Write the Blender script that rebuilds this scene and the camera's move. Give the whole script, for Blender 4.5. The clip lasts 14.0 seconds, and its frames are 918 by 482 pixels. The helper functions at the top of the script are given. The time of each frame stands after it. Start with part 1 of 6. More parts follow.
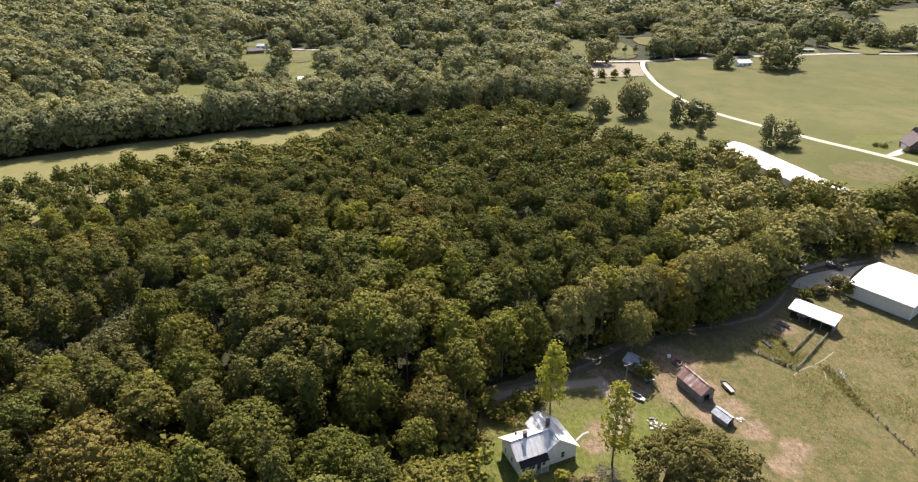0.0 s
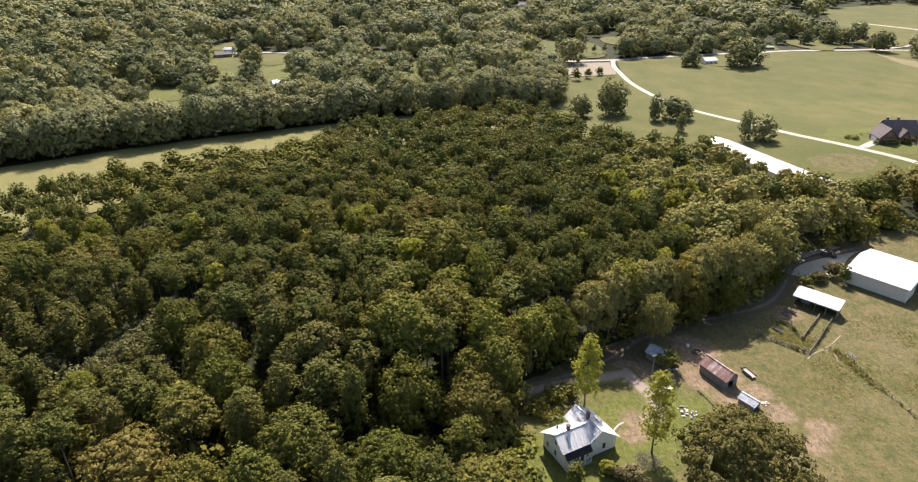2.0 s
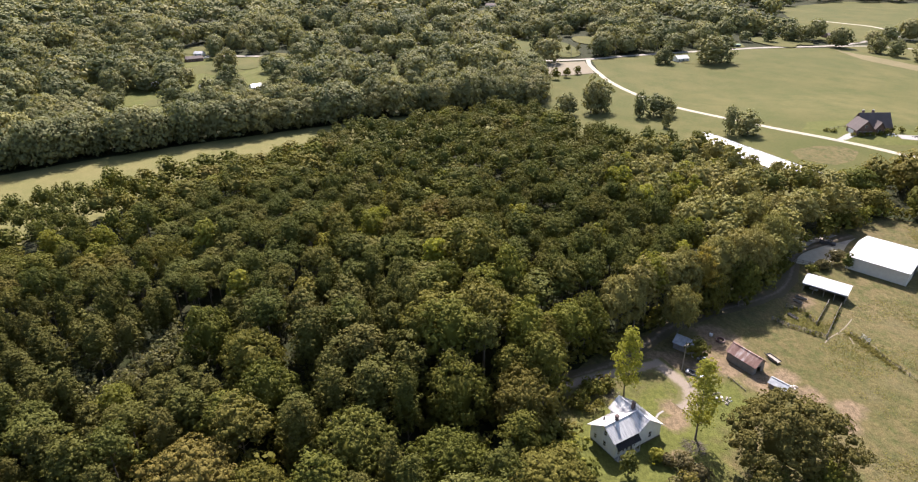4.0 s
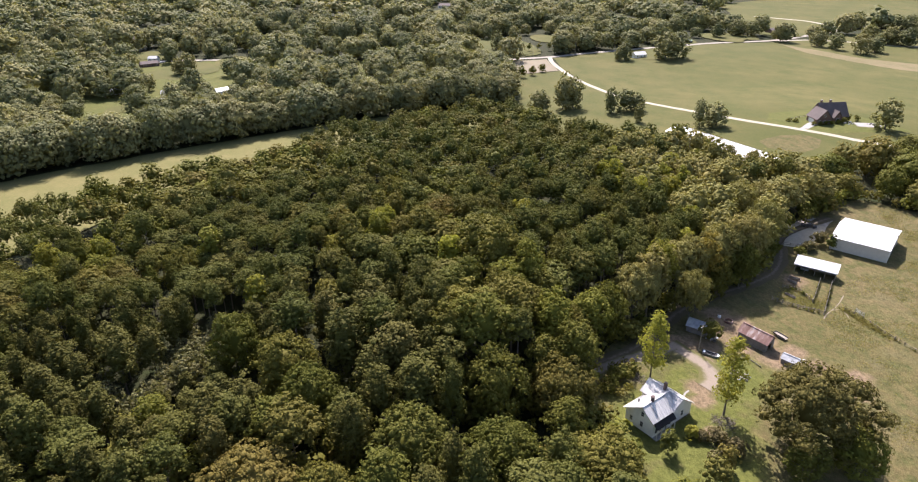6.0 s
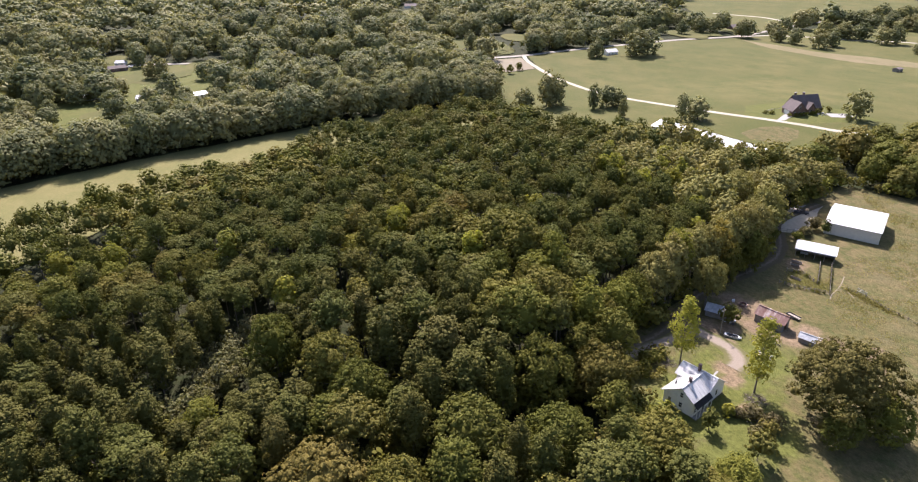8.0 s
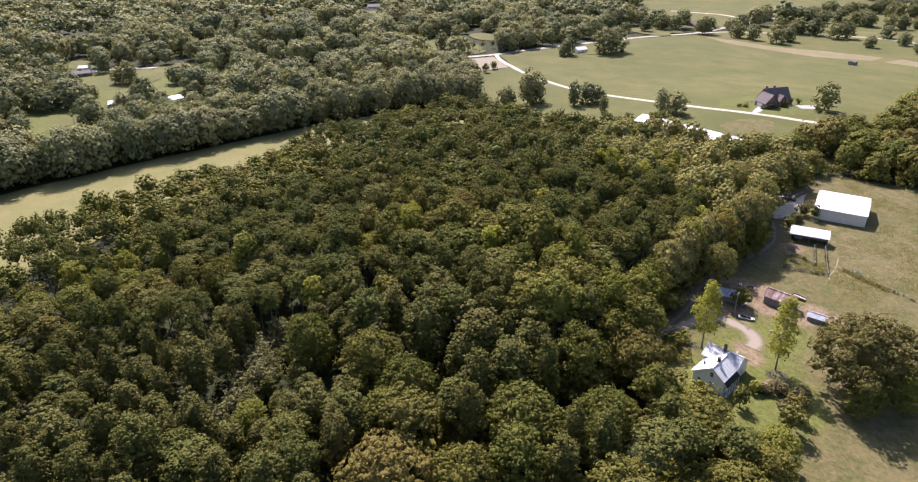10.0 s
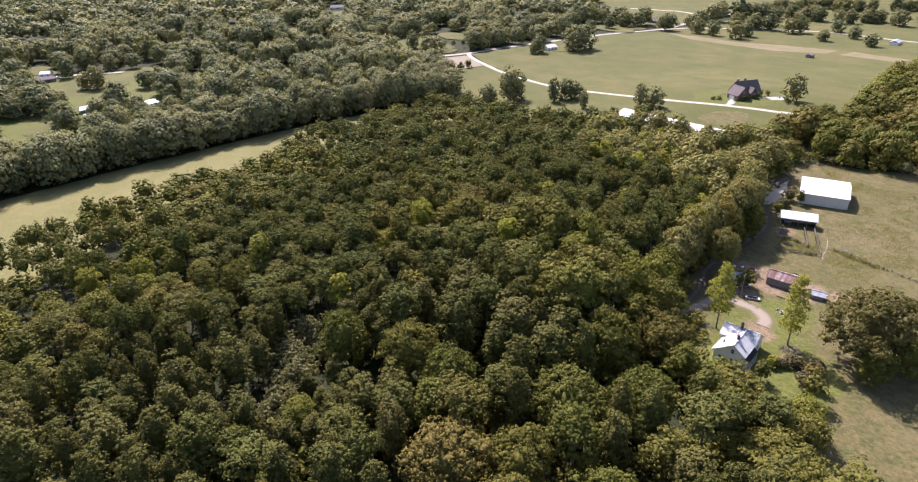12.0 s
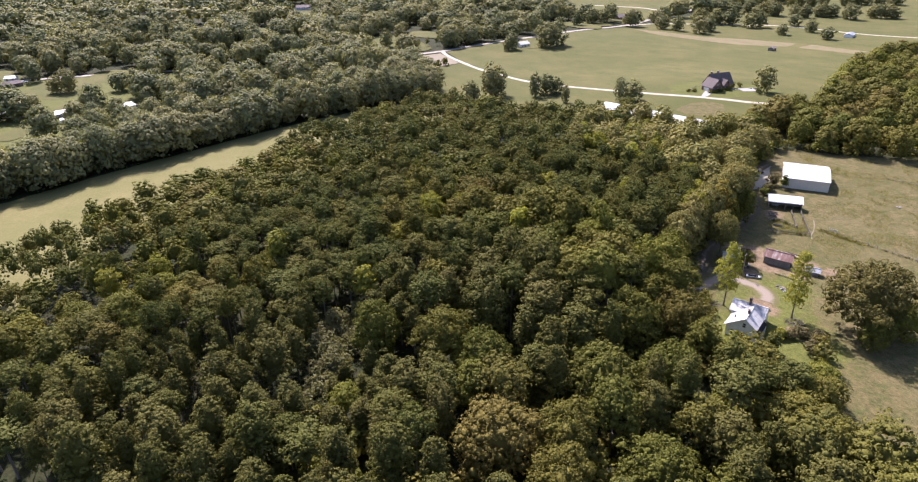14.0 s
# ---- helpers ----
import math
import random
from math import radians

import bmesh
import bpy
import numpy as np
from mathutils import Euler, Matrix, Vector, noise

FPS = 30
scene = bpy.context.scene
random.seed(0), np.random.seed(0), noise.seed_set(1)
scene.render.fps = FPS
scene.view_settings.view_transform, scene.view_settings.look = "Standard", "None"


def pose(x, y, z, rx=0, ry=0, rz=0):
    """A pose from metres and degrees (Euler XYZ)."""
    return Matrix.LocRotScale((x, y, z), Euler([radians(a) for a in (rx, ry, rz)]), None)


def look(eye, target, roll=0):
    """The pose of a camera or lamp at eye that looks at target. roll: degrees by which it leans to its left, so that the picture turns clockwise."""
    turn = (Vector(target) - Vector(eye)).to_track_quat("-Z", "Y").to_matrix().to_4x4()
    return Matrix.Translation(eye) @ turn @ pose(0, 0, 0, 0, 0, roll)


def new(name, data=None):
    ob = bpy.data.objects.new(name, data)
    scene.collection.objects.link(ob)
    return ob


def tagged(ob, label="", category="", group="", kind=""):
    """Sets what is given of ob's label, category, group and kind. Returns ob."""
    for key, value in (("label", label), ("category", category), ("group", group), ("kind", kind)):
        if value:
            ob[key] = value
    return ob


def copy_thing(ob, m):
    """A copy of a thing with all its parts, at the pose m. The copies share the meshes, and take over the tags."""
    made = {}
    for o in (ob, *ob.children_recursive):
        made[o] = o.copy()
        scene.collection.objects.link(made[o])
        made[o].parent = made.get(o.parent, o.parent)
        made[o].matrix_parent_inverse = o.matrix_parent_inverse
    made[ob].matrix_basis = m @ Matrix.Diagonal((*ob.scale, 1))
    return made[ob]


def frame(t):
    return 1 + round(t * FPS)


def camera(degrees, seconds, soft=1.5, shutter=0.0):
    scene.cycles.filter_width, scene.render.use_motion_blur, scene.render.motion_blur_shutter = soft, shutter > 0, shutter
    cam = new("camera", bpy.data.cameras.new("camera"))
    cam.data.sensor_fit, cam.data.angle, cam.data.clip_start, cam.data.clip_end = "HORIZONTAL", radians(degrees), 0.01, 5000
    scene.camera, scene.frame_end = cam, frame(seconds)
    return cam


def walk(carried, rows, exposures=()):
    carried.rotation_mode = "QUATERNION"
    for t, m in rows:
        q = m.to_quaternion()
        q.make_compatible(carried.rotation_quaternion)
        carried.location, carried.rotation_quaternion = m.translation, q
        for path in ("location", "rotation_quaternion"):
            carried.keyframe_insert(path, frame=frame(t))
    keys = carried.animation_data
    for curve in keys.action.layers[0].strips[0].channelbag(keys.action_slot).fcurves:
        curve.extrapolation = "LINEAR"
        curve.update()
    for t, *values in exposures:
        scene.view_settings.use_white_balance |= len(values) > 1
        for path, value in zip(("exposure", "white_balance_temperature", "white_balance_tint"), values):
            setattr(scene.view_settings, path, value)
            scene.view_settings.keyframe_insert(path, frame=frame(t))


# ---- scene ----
cam = camera(71.7, 14.0, soft=1.2)
METRES, EYE, TILT, LEAN, TURN = 130.0, 105.0, -26.2, 0.5, 0.0
ROWS = [
    (0.0, 0.0, 0.0, 0.0, 0.0, 0.0, -0.0),
    (0.5, -0.0306, -0.0032, -0.0009, -0.9, 0.02, 0.44),
    (1.0, -0.0626, -0.0052, -0.0015, -1.73, 0.03, 0.85),
    (1.5, -0.0963, -0.0062, -0.0017, -2.64, 0.04, 1.27),
    (2.0, -0.1308, -0.0063, -0.0011, -3.6, 0.04, 1.75),
    (2.5, -0.1667, -0.0058, -0.0007, -4.33, 0.04, 2.1),
    (3.0, -0.2002, -0.0049, -0.0003, -4.96, 0.05, 2.43),
    (5.5, -0.3848, -0.0018, 0.0028, -10.51, -0.27, 5.26),
    (6.0, -0.4221, -0.0007, 0.0034, -11.45, -0.35, 5.75),
    (6.5, -0.4593, 0.0007, 0.0045, -12.39, -0.45, 6.23),
    (7.0, -0.4965, 0.003, 0.006, -13.26, -0.53, 6.68),
    (7.5, -0.5334, 0.0059, 0.0077, -14.1, -0.63, 7.12),
    (10.0, -0.7161, 0.0262, 0.0205, -18.74, -1.29, 9.42),
    (10.5, -0.752, 0.0309, 0.0234, -19.59, -1.43, 9.85),
    (11.0, -0.7877, 0.0359, 0.0263, -20.5, -1.58, 10.31),
    (11.5, -0.823, 0.0405, 0.029, -21.45, -1.76, 10.78),
    (12.0, -0.858, 0.0446, 0.0314, -22.46, -1.96, 11.29),
    (12.5, -0.8928, 0.0482, 0.0334, -23.4, -2.16, 11.76),
    (13.0, -0.9272, 0.0513, 0.035, -24.29, -2.35, 12.18),
    (13.5, -0.9615, 0.0543, 0.0365, -25.12, -2.54, 12.58),
    (14.0, -0.9954, 0.0573, 0.0381, -25.92, -2.76, 12.95),
]
walk(cam, [(t, pose(0, 0, EYE, TILT, LEAN, TURN) @ pose(METRES * x, METRES * y, METRES * z, 90 + pitch, roll, yaw)) for t, x, y, z, yaw, pitch, roll in ROWS],
     exposures=[(0.0, 1.36, 6150, 15), (7.0, 1.38, 5900, 21), (14.0, 1.41, 5700, 27)])

# ---- world, sun, exposure ----
SUN_AZ, SUN_EL = radians(82), radians(47)   # direction towards the sun: angle from +x, height
world = bpy.data.worlds.new("world")
scene.world = world
world.use_nodes = True
wn = world.node_tree.nodes
sky = wn.new("ShaderNodeTexSky")
sky.sky_type, sky.sun_disc = "NISHITA", False
sky.sun_elevation, sky.sun_rotation = SUN_EL, math.pi / 2 - SUN_AZ
sky.air_density, sky.dust_density = 1.2, 2.5
world.node_tree.links.new(sky.outputs[0], wn["Background"].inputs[0])
wn["Background"].inputs[1].default_value = 0.082
sun_data = bpy.data.lights.new("sun", "SUN")
sun_data.energy, sun_data.angle, sun_data.color = 4.9, radians(0.6), (1.0, 0.90, 0.80)
sun = new("sun", sun_data)
sun.matrix_world = look((0, 0, 300), (-math.cos(SUN_AZ) * math.cos(SUN_EL), -math.sin(SUN_AZ) * math.cos(SUN_EL), 300 - math.sin(SUN_EL)))


# ---- materials ----
class Mat:
    """A node material in the making."""

    def __init__(self, name):
        self.m = bpy.data.materials.new(name)
        self.m.use_nodes = True
        self.t = self.m.node_tree
        self.t.nodes.clear()
        self.out = self.t.nodes.new("ShaderNodeOutputMaterial")

    def n(self, kind, **kw):
        nd = self.t.nodes.new(kind)
        for k, v in kw.items():
            if k == "operation":
                nd.operation = v
            elif k == "blend_type":
                nd.blend_type = v
            elif k == "data_type":
                nd.data_type = v
            elif k == "attribute_name":
                nd.attribute_name = v
            elif k == "feature":
                nd.feature = v
        return nd

    def l(self, a, b):
        self.t.links.new(a, b)

    def coord(self, space="Object"):
        return self.n("ShaderNodeTexCoord").outputs[space]

    def noise(self, scale, detail=4, rough=0.6, vec=None):
        nd = self.n("ShaderNodeTexNoise")
        nd.inputs["Scale"].default_value, nd.inputs["Detail"].default_value, nd.inputs["Roughness"].default_value = scale, detail, rough
        if vec is not None:
            self.l(vec, nd.inputs["Vector"])
        return nd.outputs["Fac"]

    def ramp(self, fac, stops):
        nd = self.n("ShaderNodeValToRGB")
        el = nd.color_ramp.elements
        while len(el) < len(stops):
            el.new(0.5)
        for e, (p, c) in zip(el, stops):
            e.position, e.color = p, (*c, 1)
        self.l(fac, nd.inputs[0])
        return nd.outputs[0]

    def mix(self, fac, a, b, mode="MIX"):
        nd = self.n("ShaderNodeMix", data_type="RGBA", blend_type=mode)
        for sock, v in ((nd.inputs[0], fac), (nd.inputs[6], a), (nd.inputs[7], b)):
            if isinstance(v, (int, float)):
                sock.default_value = v
            elif isinstance(v, tuple):
                sock.default_value = (*v, 1)
            else:
                self.l(v, sock)
        return nd.outputs[2]

    def math(self, op, a, b=0.0):
        nd = self.n("ShaderNodeMath", operation=op)
        for sock, v in zip(nd.inputs, (a, b)):
            if isinstance(v, (int, float)):
                sock.default_value = v
            else:
                self.l(v, sock)
        return nd.outputs[0]

    def bump(self, height, strength, dist):
        nd = self.n("ShaderNodeBump")
        nd.inputs["Strength"].default_value, nd.inputs["Distance"].default_value = strength, dist
        self.l(height, nd.inputs["Height"])
        return nd.outputs[0]

    def surface(self, colour, rough=0.8, metal=0.0, bump=None, spec=0.5):
        b = self.n("ShaderNodeBsdfPrincipled")
        if isinstance(colour, tuple):
            b.inputs["Base Color"].default_value = (*colour, 1)
        else:
            self.l(colour, b.inputs["Base Color"])
        if isinstance(rough, (int, float)):
            b.inputs["Roughness"].default_value = rough
        else:
            self.l(rough, b.inputs["Roughness"])
        b.inputs["Metallic"].default_value = metal
        b.inputs["Specular IOR Level"].default_value = spec
        if bump is not None:
            self.l(bump, b.inputs["Normal"])
        self.l(b.outputs[0], self.out.inputs[0])
        return self.m


def foliage(name, stops, glow=0.35, spec=0.06, sheen=0.0, mottle=1.0):
    """Leaves: a tone for each tree, mottled, partly letting light through."""
    k = Mat(name)
    co = k.n("ShaderNodeNewGeometry").outputs["Position"]
    rnd = k.n("ShaderNodeObjectInfo").outputs["Random"]
    att = k.n("ShaderNodeAttribute", attribute_name="tone").outputs["Fac"]
    tone = k.math("FRACT", k.math("ADD", rnd, att))
    isl = k.n("ShaderNodeNewGeometry").outputs["Random Per Island"]
    base = k.ramp(tone, stops)
    grain = k.math("ADD", k.math("MULTIPLY", k.noise(0.55, 3, 0.6, co), 0.72), k.math("MULTIPLY", isl, 0.20))
    col = k.mix(k.math("MULTIPLY", grain, 0.9), k.mix(1.0, base, tuple(1 - mottle * v for v in (0.45, 0.45, 0.5)), "MULTIPLY"), k.mix(1.0, base, tuple(1 + mottle * v for v in (0.7, 0.6, 0.35)), "MULTIPLY"))
    d = k.n("ShaderNodeBsdfPrincipled")
    k.l(col, d.inputs["Base Color"])
    d.inputs["Roughness"].default_value = 0.66
    d.inputs["Sheen Weight"].default_value, d.inputs["Sheen Roughness"].default_value = sheen, 0.6
    d.inputs["Specular IOR Level"].default_value = spec
    tr = k.n("ShaderNodeBsdfTranslucent")
    k.l(k.mix(1.0, col, (1.18, 1.17, 0.6), "MULTIPLY"), tr.inputs[0])
    mx = k.n("ShaderNodeMixShader")
    mx.inputs[0].default_value = glow
    k.l(d.outputs[0], mx.inputs[1])
    k.l(tr.outputs[0], mx.inputs[2])
    k.l(mx.outputs[0], k.out.inputs[0])
    return k.m


M_OAK = foliage("oak_leaves", [(0.0, (0.097, 0.106, 0.022)), (0.2, (0.122, 0.123, 0.025)), (0.4, (0.142, 0.128, 0.030)), (0.55, (0.106, 0.114, 0.024)), (0.7, (0.148, 0.125, 0.034)), (0.82, (0.129, 0.135, 0.026)), (0.93, (0.173, 0.175, 0.032)), (1.0, (0.157, 0.127, 0.037))], 0.20, 0.05, 0.0, 0.6)
M_PINE = foliage("pine_needles", [(0.0, (0.089, 0.100, 0.026)), (0.4, (0.109, 0.115, 0.029)), (0.8, (0.130, 0.122, 0.032)), (1.0, (0.100, 0.109, 0.030))], 0.20, 0.05, 0.0, 0.55)
# Paler, bluer leaf colour: haze on the far trees is put into it.
M_FAR_HAZED = foliage("haze_paled_leaves", [(0.0, (0.121, 0.132, 0.061)), (0.2, (0.185, 0.190, 0.088)), (0.42, (0.229, 0.213, 0.094)), (0.6, (0.141, 0.152, 0.072)), (0.8, (0.196, 0.195, 0.089)), (0.92, (0.253, 0.239, 0.096)), (1.0, (0.134, 0.143, 0.065))], 0.22, 0.06, 0.0, 0.35)
M_GREYOAK = foliage("pale_oak_leaves", [(0.0, (0.186, 0.180, 0.058)), (0.3, (0.219, 0.205, 0.069)), (0.6, (0.240, 0.216, 0.080)), (0.85, (0.198, 0.190, 0.061)), (1.0, (0.226, 0.198, 0.067))], 0.22, 0.05, 0.0, 0.6)
M_BROWNOAK = foliage("brown_oak_leaves", [(0.0, (0.112, 0.098, 0.030)), (1.0, (0.118, 0.106, 0.033))], 0.16, 0.06, 0.0, 0.8)
M_DARKOAK = foliage("dark_oak_leaves", [(0.0, (0.082, 0.084, 0.022)), (0.4, (0.098, 0.094, 0.025)), (0.75, (0.090, 0.094, 0.023)), (1.0, (0.112, 0.102, 0.030))], 0.16, 0.05, 0.0, 0.6)
M_YELLOW = foliage("yellow_leaves", [(0.0, (0.275, 0.289, 0.057)), (1.0, (0.255, 0.254, 0.057))], 0.5)
M_GOLDOAK = foliage("golden_oak_leaves", [(0.0, (0.230, 0.180, 0.042)), (0.5, (0.270, 0.195, 0.045)), (1.0, (0.200, 0.180, 0.045))], 0.35)
M_LIME = foliage("lime_leaves", [(0.0, (0.205, 0.215, 0.045)), (0.5, (0.175, 0.185, 0.042)), (1.0, (0.23, 0.225, 0.050))], 0.5)
M_RUST = foliage("rust_leaves", [(0.0, (0.20, 0.13, 0.03)), (1.0, (0.17, 0.12, 0.035))], 0.45)
M_PALE = foliage("pale_brush", [(0.0, (0.175, 0.167, 0.087)), (0.5, (0.140, 0.144, 0.070)), (1.0, (0.115, 0.115, 0.056))], 0.3)
M_DRY = foliage("dry_brush", [(0.0, (0.165, 0.138, 0.075)), (0.5, (0.135, 0.125, 0.062)), (1.0, (0.125, 0.108, 0.058))], 0.3)


def bark():
    k = Mat("bark")
    co = k.coord()
    f = k.noise(6, 5, 0.7, co)
    return k.surface(k.ramp(f, [(0.3, (0.07, 0.055, 0.04)), (0.7, (0.20, 0.165, 0.13))]), 0.9, 0, k.bump(f, 0.6, 0.05))


M_BARK = bark()


def spots_mask(k, co, places):
    """1 near the given places (x, y, radius), fading outwards with a ragged edge."""
    wob = k.math("MULTIPLY", k.math("SUBTRACT", k.noise(0.22, 5, 0.65, co), 0.5), 1.5)
    total = None
    for x, y, r in places:
        mp = k.n("ShaderNodeMapping")
        mp.inputs["Location"].default_value = (-x / r, -y / r, 0)
        mp.inputs["Scale"].default_value = (1 / r, 1 / r, 0)
        k.l(co, mp.inputs[0])
        ln = k.n("ShaderNodeVectorMath", operation="LENGTH")
        k.l(mp.outputs[0], ln.inputs[0])
        m = k.math("SUBTRACT", 1.0, ln.outputs["Value"])
        total = m if total is None else k.math("MAXIMUM", total, m)
    return k.ramp(k.math("ADD", total, wob), [(0.0, (0, 0, 0)), (0.45, (1, 1, 1))])


def grass(name, a, b, c, big=0.02, mid=0.15, bare=None, worn=(), lawn=None, mown=(), fine=1.0):
    """Grass cover: broad bands, patches and fine tussocks."""
    k = Mat(name)
    co = k.coord()
    mp = k.n("ShaderNodeMapping")
    mp.inputs["Scale"].default_value, mp.inputs["Rotation"].default_value = (1.0, 0.72, 1.0), (0, 0, 0.5)
    k.l(co, mp.inputs[0])
    f1, f2, f3 = k.noise(big, 4, 0.6, co), k.noise(mid, 6, 0.7, mp.outputs[0]), k.noise(1.1, 5, 0.75, mp.outputs[0])
    col = k.mix(k.ramp(f1, [(0.35, (0, 0, 0)), (0.65, (1, 1, 1))]), a, b)
    col = k.mix(k.ramp(f2, [(0.40, (0, 0, 0)), (0.66, (1, 1, 1))]), col, c)
    if bare:
        col = k.mix(k.ramp(k.math("ADD", k.math("MULTIPLY", k.noise(0.05, 3, 0.5, co), 0.7), k.math("MULTIPLY", f2, 0.35)), [(0.60, (0, 0, 0)), (0.84, (0.7, 0.7, 0.7))]), col, bare)
    if mown:
        col = k.mix(spots_mask(k, co, mown), col, k.mix(f2, lawn, tuple(v * 1.35 for v in lawn)))
    if worn:
        col = k.mix(k.math("MULTIPLY", spots_mask(k, co, worn), 0.95), col, k.mix(f3, tuple(v * 0.85 for v in bare), tuple(v * 1.25 for v in bare)))
    col = k.mix(k.ramp(f3, [(0.32, (0, 0, 0)), (0.68, (1, 1, 1))]), k.mix(1.0, col, tuple(1 - fine * v for v in (0.38, 0.36, 0.42)), "MULTIPLY"), k.mix(1.0, col, tuple(1 + fine * v for v in (0.30, 0.27, 0.22)), "MULTIPLY"))
    return k.surface(col, 0.95, 0, k.bump(f3, fine, 0.35 * fine), 0.1)


M_PASTURE = grass("pasture_grass", (0.110, 0.092, 0.039), (0.133, 0.106, 0.052), (0.069, 0.074, 0.025), 0.03, 0.33, (0.169, 0.124, 0.081),
                  ((38, 131, 6.5), (39, 123, 4), (57, 136, 8), (54, 126, 6), (59, 119, 6), (67, 112, 4.5), (69, 101, 4), (56, 141, 6), (93, 155, 5), (45, 128, 4), (32, 112, 5), (30, 108, 4), (26, 97, 3), (62, 127, 4), (66, 120, 4), (74, 106, 4.5), (50, 135, 5)),
                  (0.083, 0.089, 0.023), ((12, 102, 18), (28, 108, 17), (42, 114, 14), (22, 92, 15), (10, 84, 10)))
M_LAWN = grass("lawn_grass", (0.086, 0.094, 0.024), (0.108, 0.105, 0.032), (0.076, 0.083, 0.022), 0.08, 0.3, fine=0.5)
M_FIELD = grass("field_grass", (0.080, 0.080, 0.025), (0.109, 0.098, 0.035), (0.068, 0.074, 0.021), 0.012, 0.045, fine=0.4)
M_HAY = grass("hay_grass", (0.136, 0.126, 0.048), (0.159, 0.140, 0.057), (0.121, 0.118, 0.042), 0.02, 0.08, fine=0.45)
M_MOWN = grass("mown_grass", (0.150, 0.126, 0.066), (0.172, 0.142, 0.078), (0.136, 0.118, 0.058), 0.02, 0.08, fine=0.45)
# Leaf litter and grass, its colour darkened further for shade between the crowns.
M_FLOOR = grass("shade_darkened_floor", (0.027, 0.029, 0.014), (0.037, 0.035, 0.016), (0.025, 0.033, 0.011), 0.05, 0.3)


def speckled(name, a, b, scale=3.0, rough=0.9):
    k = Mat(name)
    co = k.coord()
    f = k.math("ADD", k.math("MULTIPLY", k.noise(scale, 5, 0.7, co), 0.6), k.math("MULTIPLY", k.noise(scale * 0.12, 4, 0.6, co), 0.4))
    return k.surface(k.ramp(f, [(0.35, a), (0.65, b)]), rough, 0, k.bump(f, 0.4, 0.05), 0.3)


M_GRAVEL = speckled("gravel", (0.19, 0.165, 0.13), (0.36, 0.325, 0.27), 1.2)


def lane_mix(name, stone, verge, cover=0.0):
    """Loose gravel that thins out into the verge."""
    k = Mat(name)
    co = k.coord()
    e = k.n("ShaderNodeAttribute", attribute_name="edge").outputs["Fac"]
    f, g = k.noise(0.9, 5, 0.7, co), k.noise(3.0, 4, 0.7, co)
    mask = k.ramp(k.math("ADD", k.math("MULTIPLY", e, 0.75), k.math("MULTIPLY", f, 0.7 + cover)), [(0.50, (0, 0, 0)), (0.78, (1, 1, 1))])
    base = k.mix(g, tuple(v * 0.65 for v in stone), tuple(v * 1.3 for v in stone))
    return k.surface(k.mix(mask, base, k.mix(g, tuple(v * 0.7 for v in verge), tuple(v * 1.25 for v in verge))), 0.95, 0, k.bump(g, 0.6, 0.06), 0.15)


M_LANE = lane_mix("lane_gravel", (0.165, 0.130, 0.094), (0.092, 0.076, 0.043), 0.35)
M_DRIVE = lane_mix("drive_gravel", (0.22, 0.182, 0.138), (0.105, 0.098, 0.036), -0.22)
M_WHITEROAD = speckled("pale_gravel", (0.274, 0.245, 0.179), (0.365, 0.335, 0.252), 1.0)
M_ASPHALT = speckled("worn_asphalt", (0.206, 0.184, 0.148), (0.294, 0.266, 0.212), 1.0)
M_SOIL = speckled("bare_soil", (0.131, 0.108, 0.064), (0.186, 0.156, 0.098), 0.6)
M_CONCRETE = speckled("concrete", (0.224, 0.212, 0.192), (0.304, 0.292, 0.268), 2.0, 0.8)


def siding(name, a, b, rows):
    """Painted boards or ribbed sheet: rows of the given pitch, streaked and weathered."""
    k = Mat(name)
    co = k.coord()
    sep = k.n("ShaderNodeSeparateXYZ")
    k.l(co, sep.inputs[0])
    axis = sep.outputs["Z"] if rows > 0 else k.math("ADD", sep.outputs["X"], sep.outputs["Y"])
    saw = k.math("FRACT", k.math("MULTIPLY", axis, 1 / abs(rows)))
    st = k.noise(0.8, 5, 0.65, co)
    return k.surface(k.ramp(st, [(0.3, a), (0.7, b)]), 0.65, 0, k.bump(saw, 0.5, 0.03), 0.4)


M_WHITE = siding("white_boards", (0.742, 0.726, 0.676), (0.869, 0.859, 0.811), 0.16)
M_BEIGE = siding("beige_sheet", (0.540, 0.493, 0.410), (0.626, 0.578, 0.490), -0.3)
M_GREYWOOD = siding("grey_boards", (0.13, 0.12, 0.11), (0.24, 0.22, 0.20), -0.22)
M_POST = siding("weathered_timber", (0.16, 0.135, 0.105), (0.30, 0.26, 0.21), -0.4)
M_BRICK = siding("red_brick", (0.125, 0.075, 0.06), (0.20, 0.12, 0.095), 0.075)


def tin(name, stops, scale, metal, rough, streak=(1, 1, 0.12)):
    k = Mat(name)
    co = k.coord()
    mp = k.n("ShaderNodeMapping")
    mp.inputs["Scale"].default_value = streak
    k.l(co, mp.inputs[0])
    f = k.noise(scale, 5, 0.65, mp.outputs[0])
    r = k.ramp(k.noise(2.0, 3, 0.6, co), [(0.3, (rough * 0.75,) * 3), (0.7, (min(1, rough * 1.3),) * 3)])
    return k.surface(k.ramp(f, stops), r, metal, k.bump(f, 0.15, 0.02), 0.5)


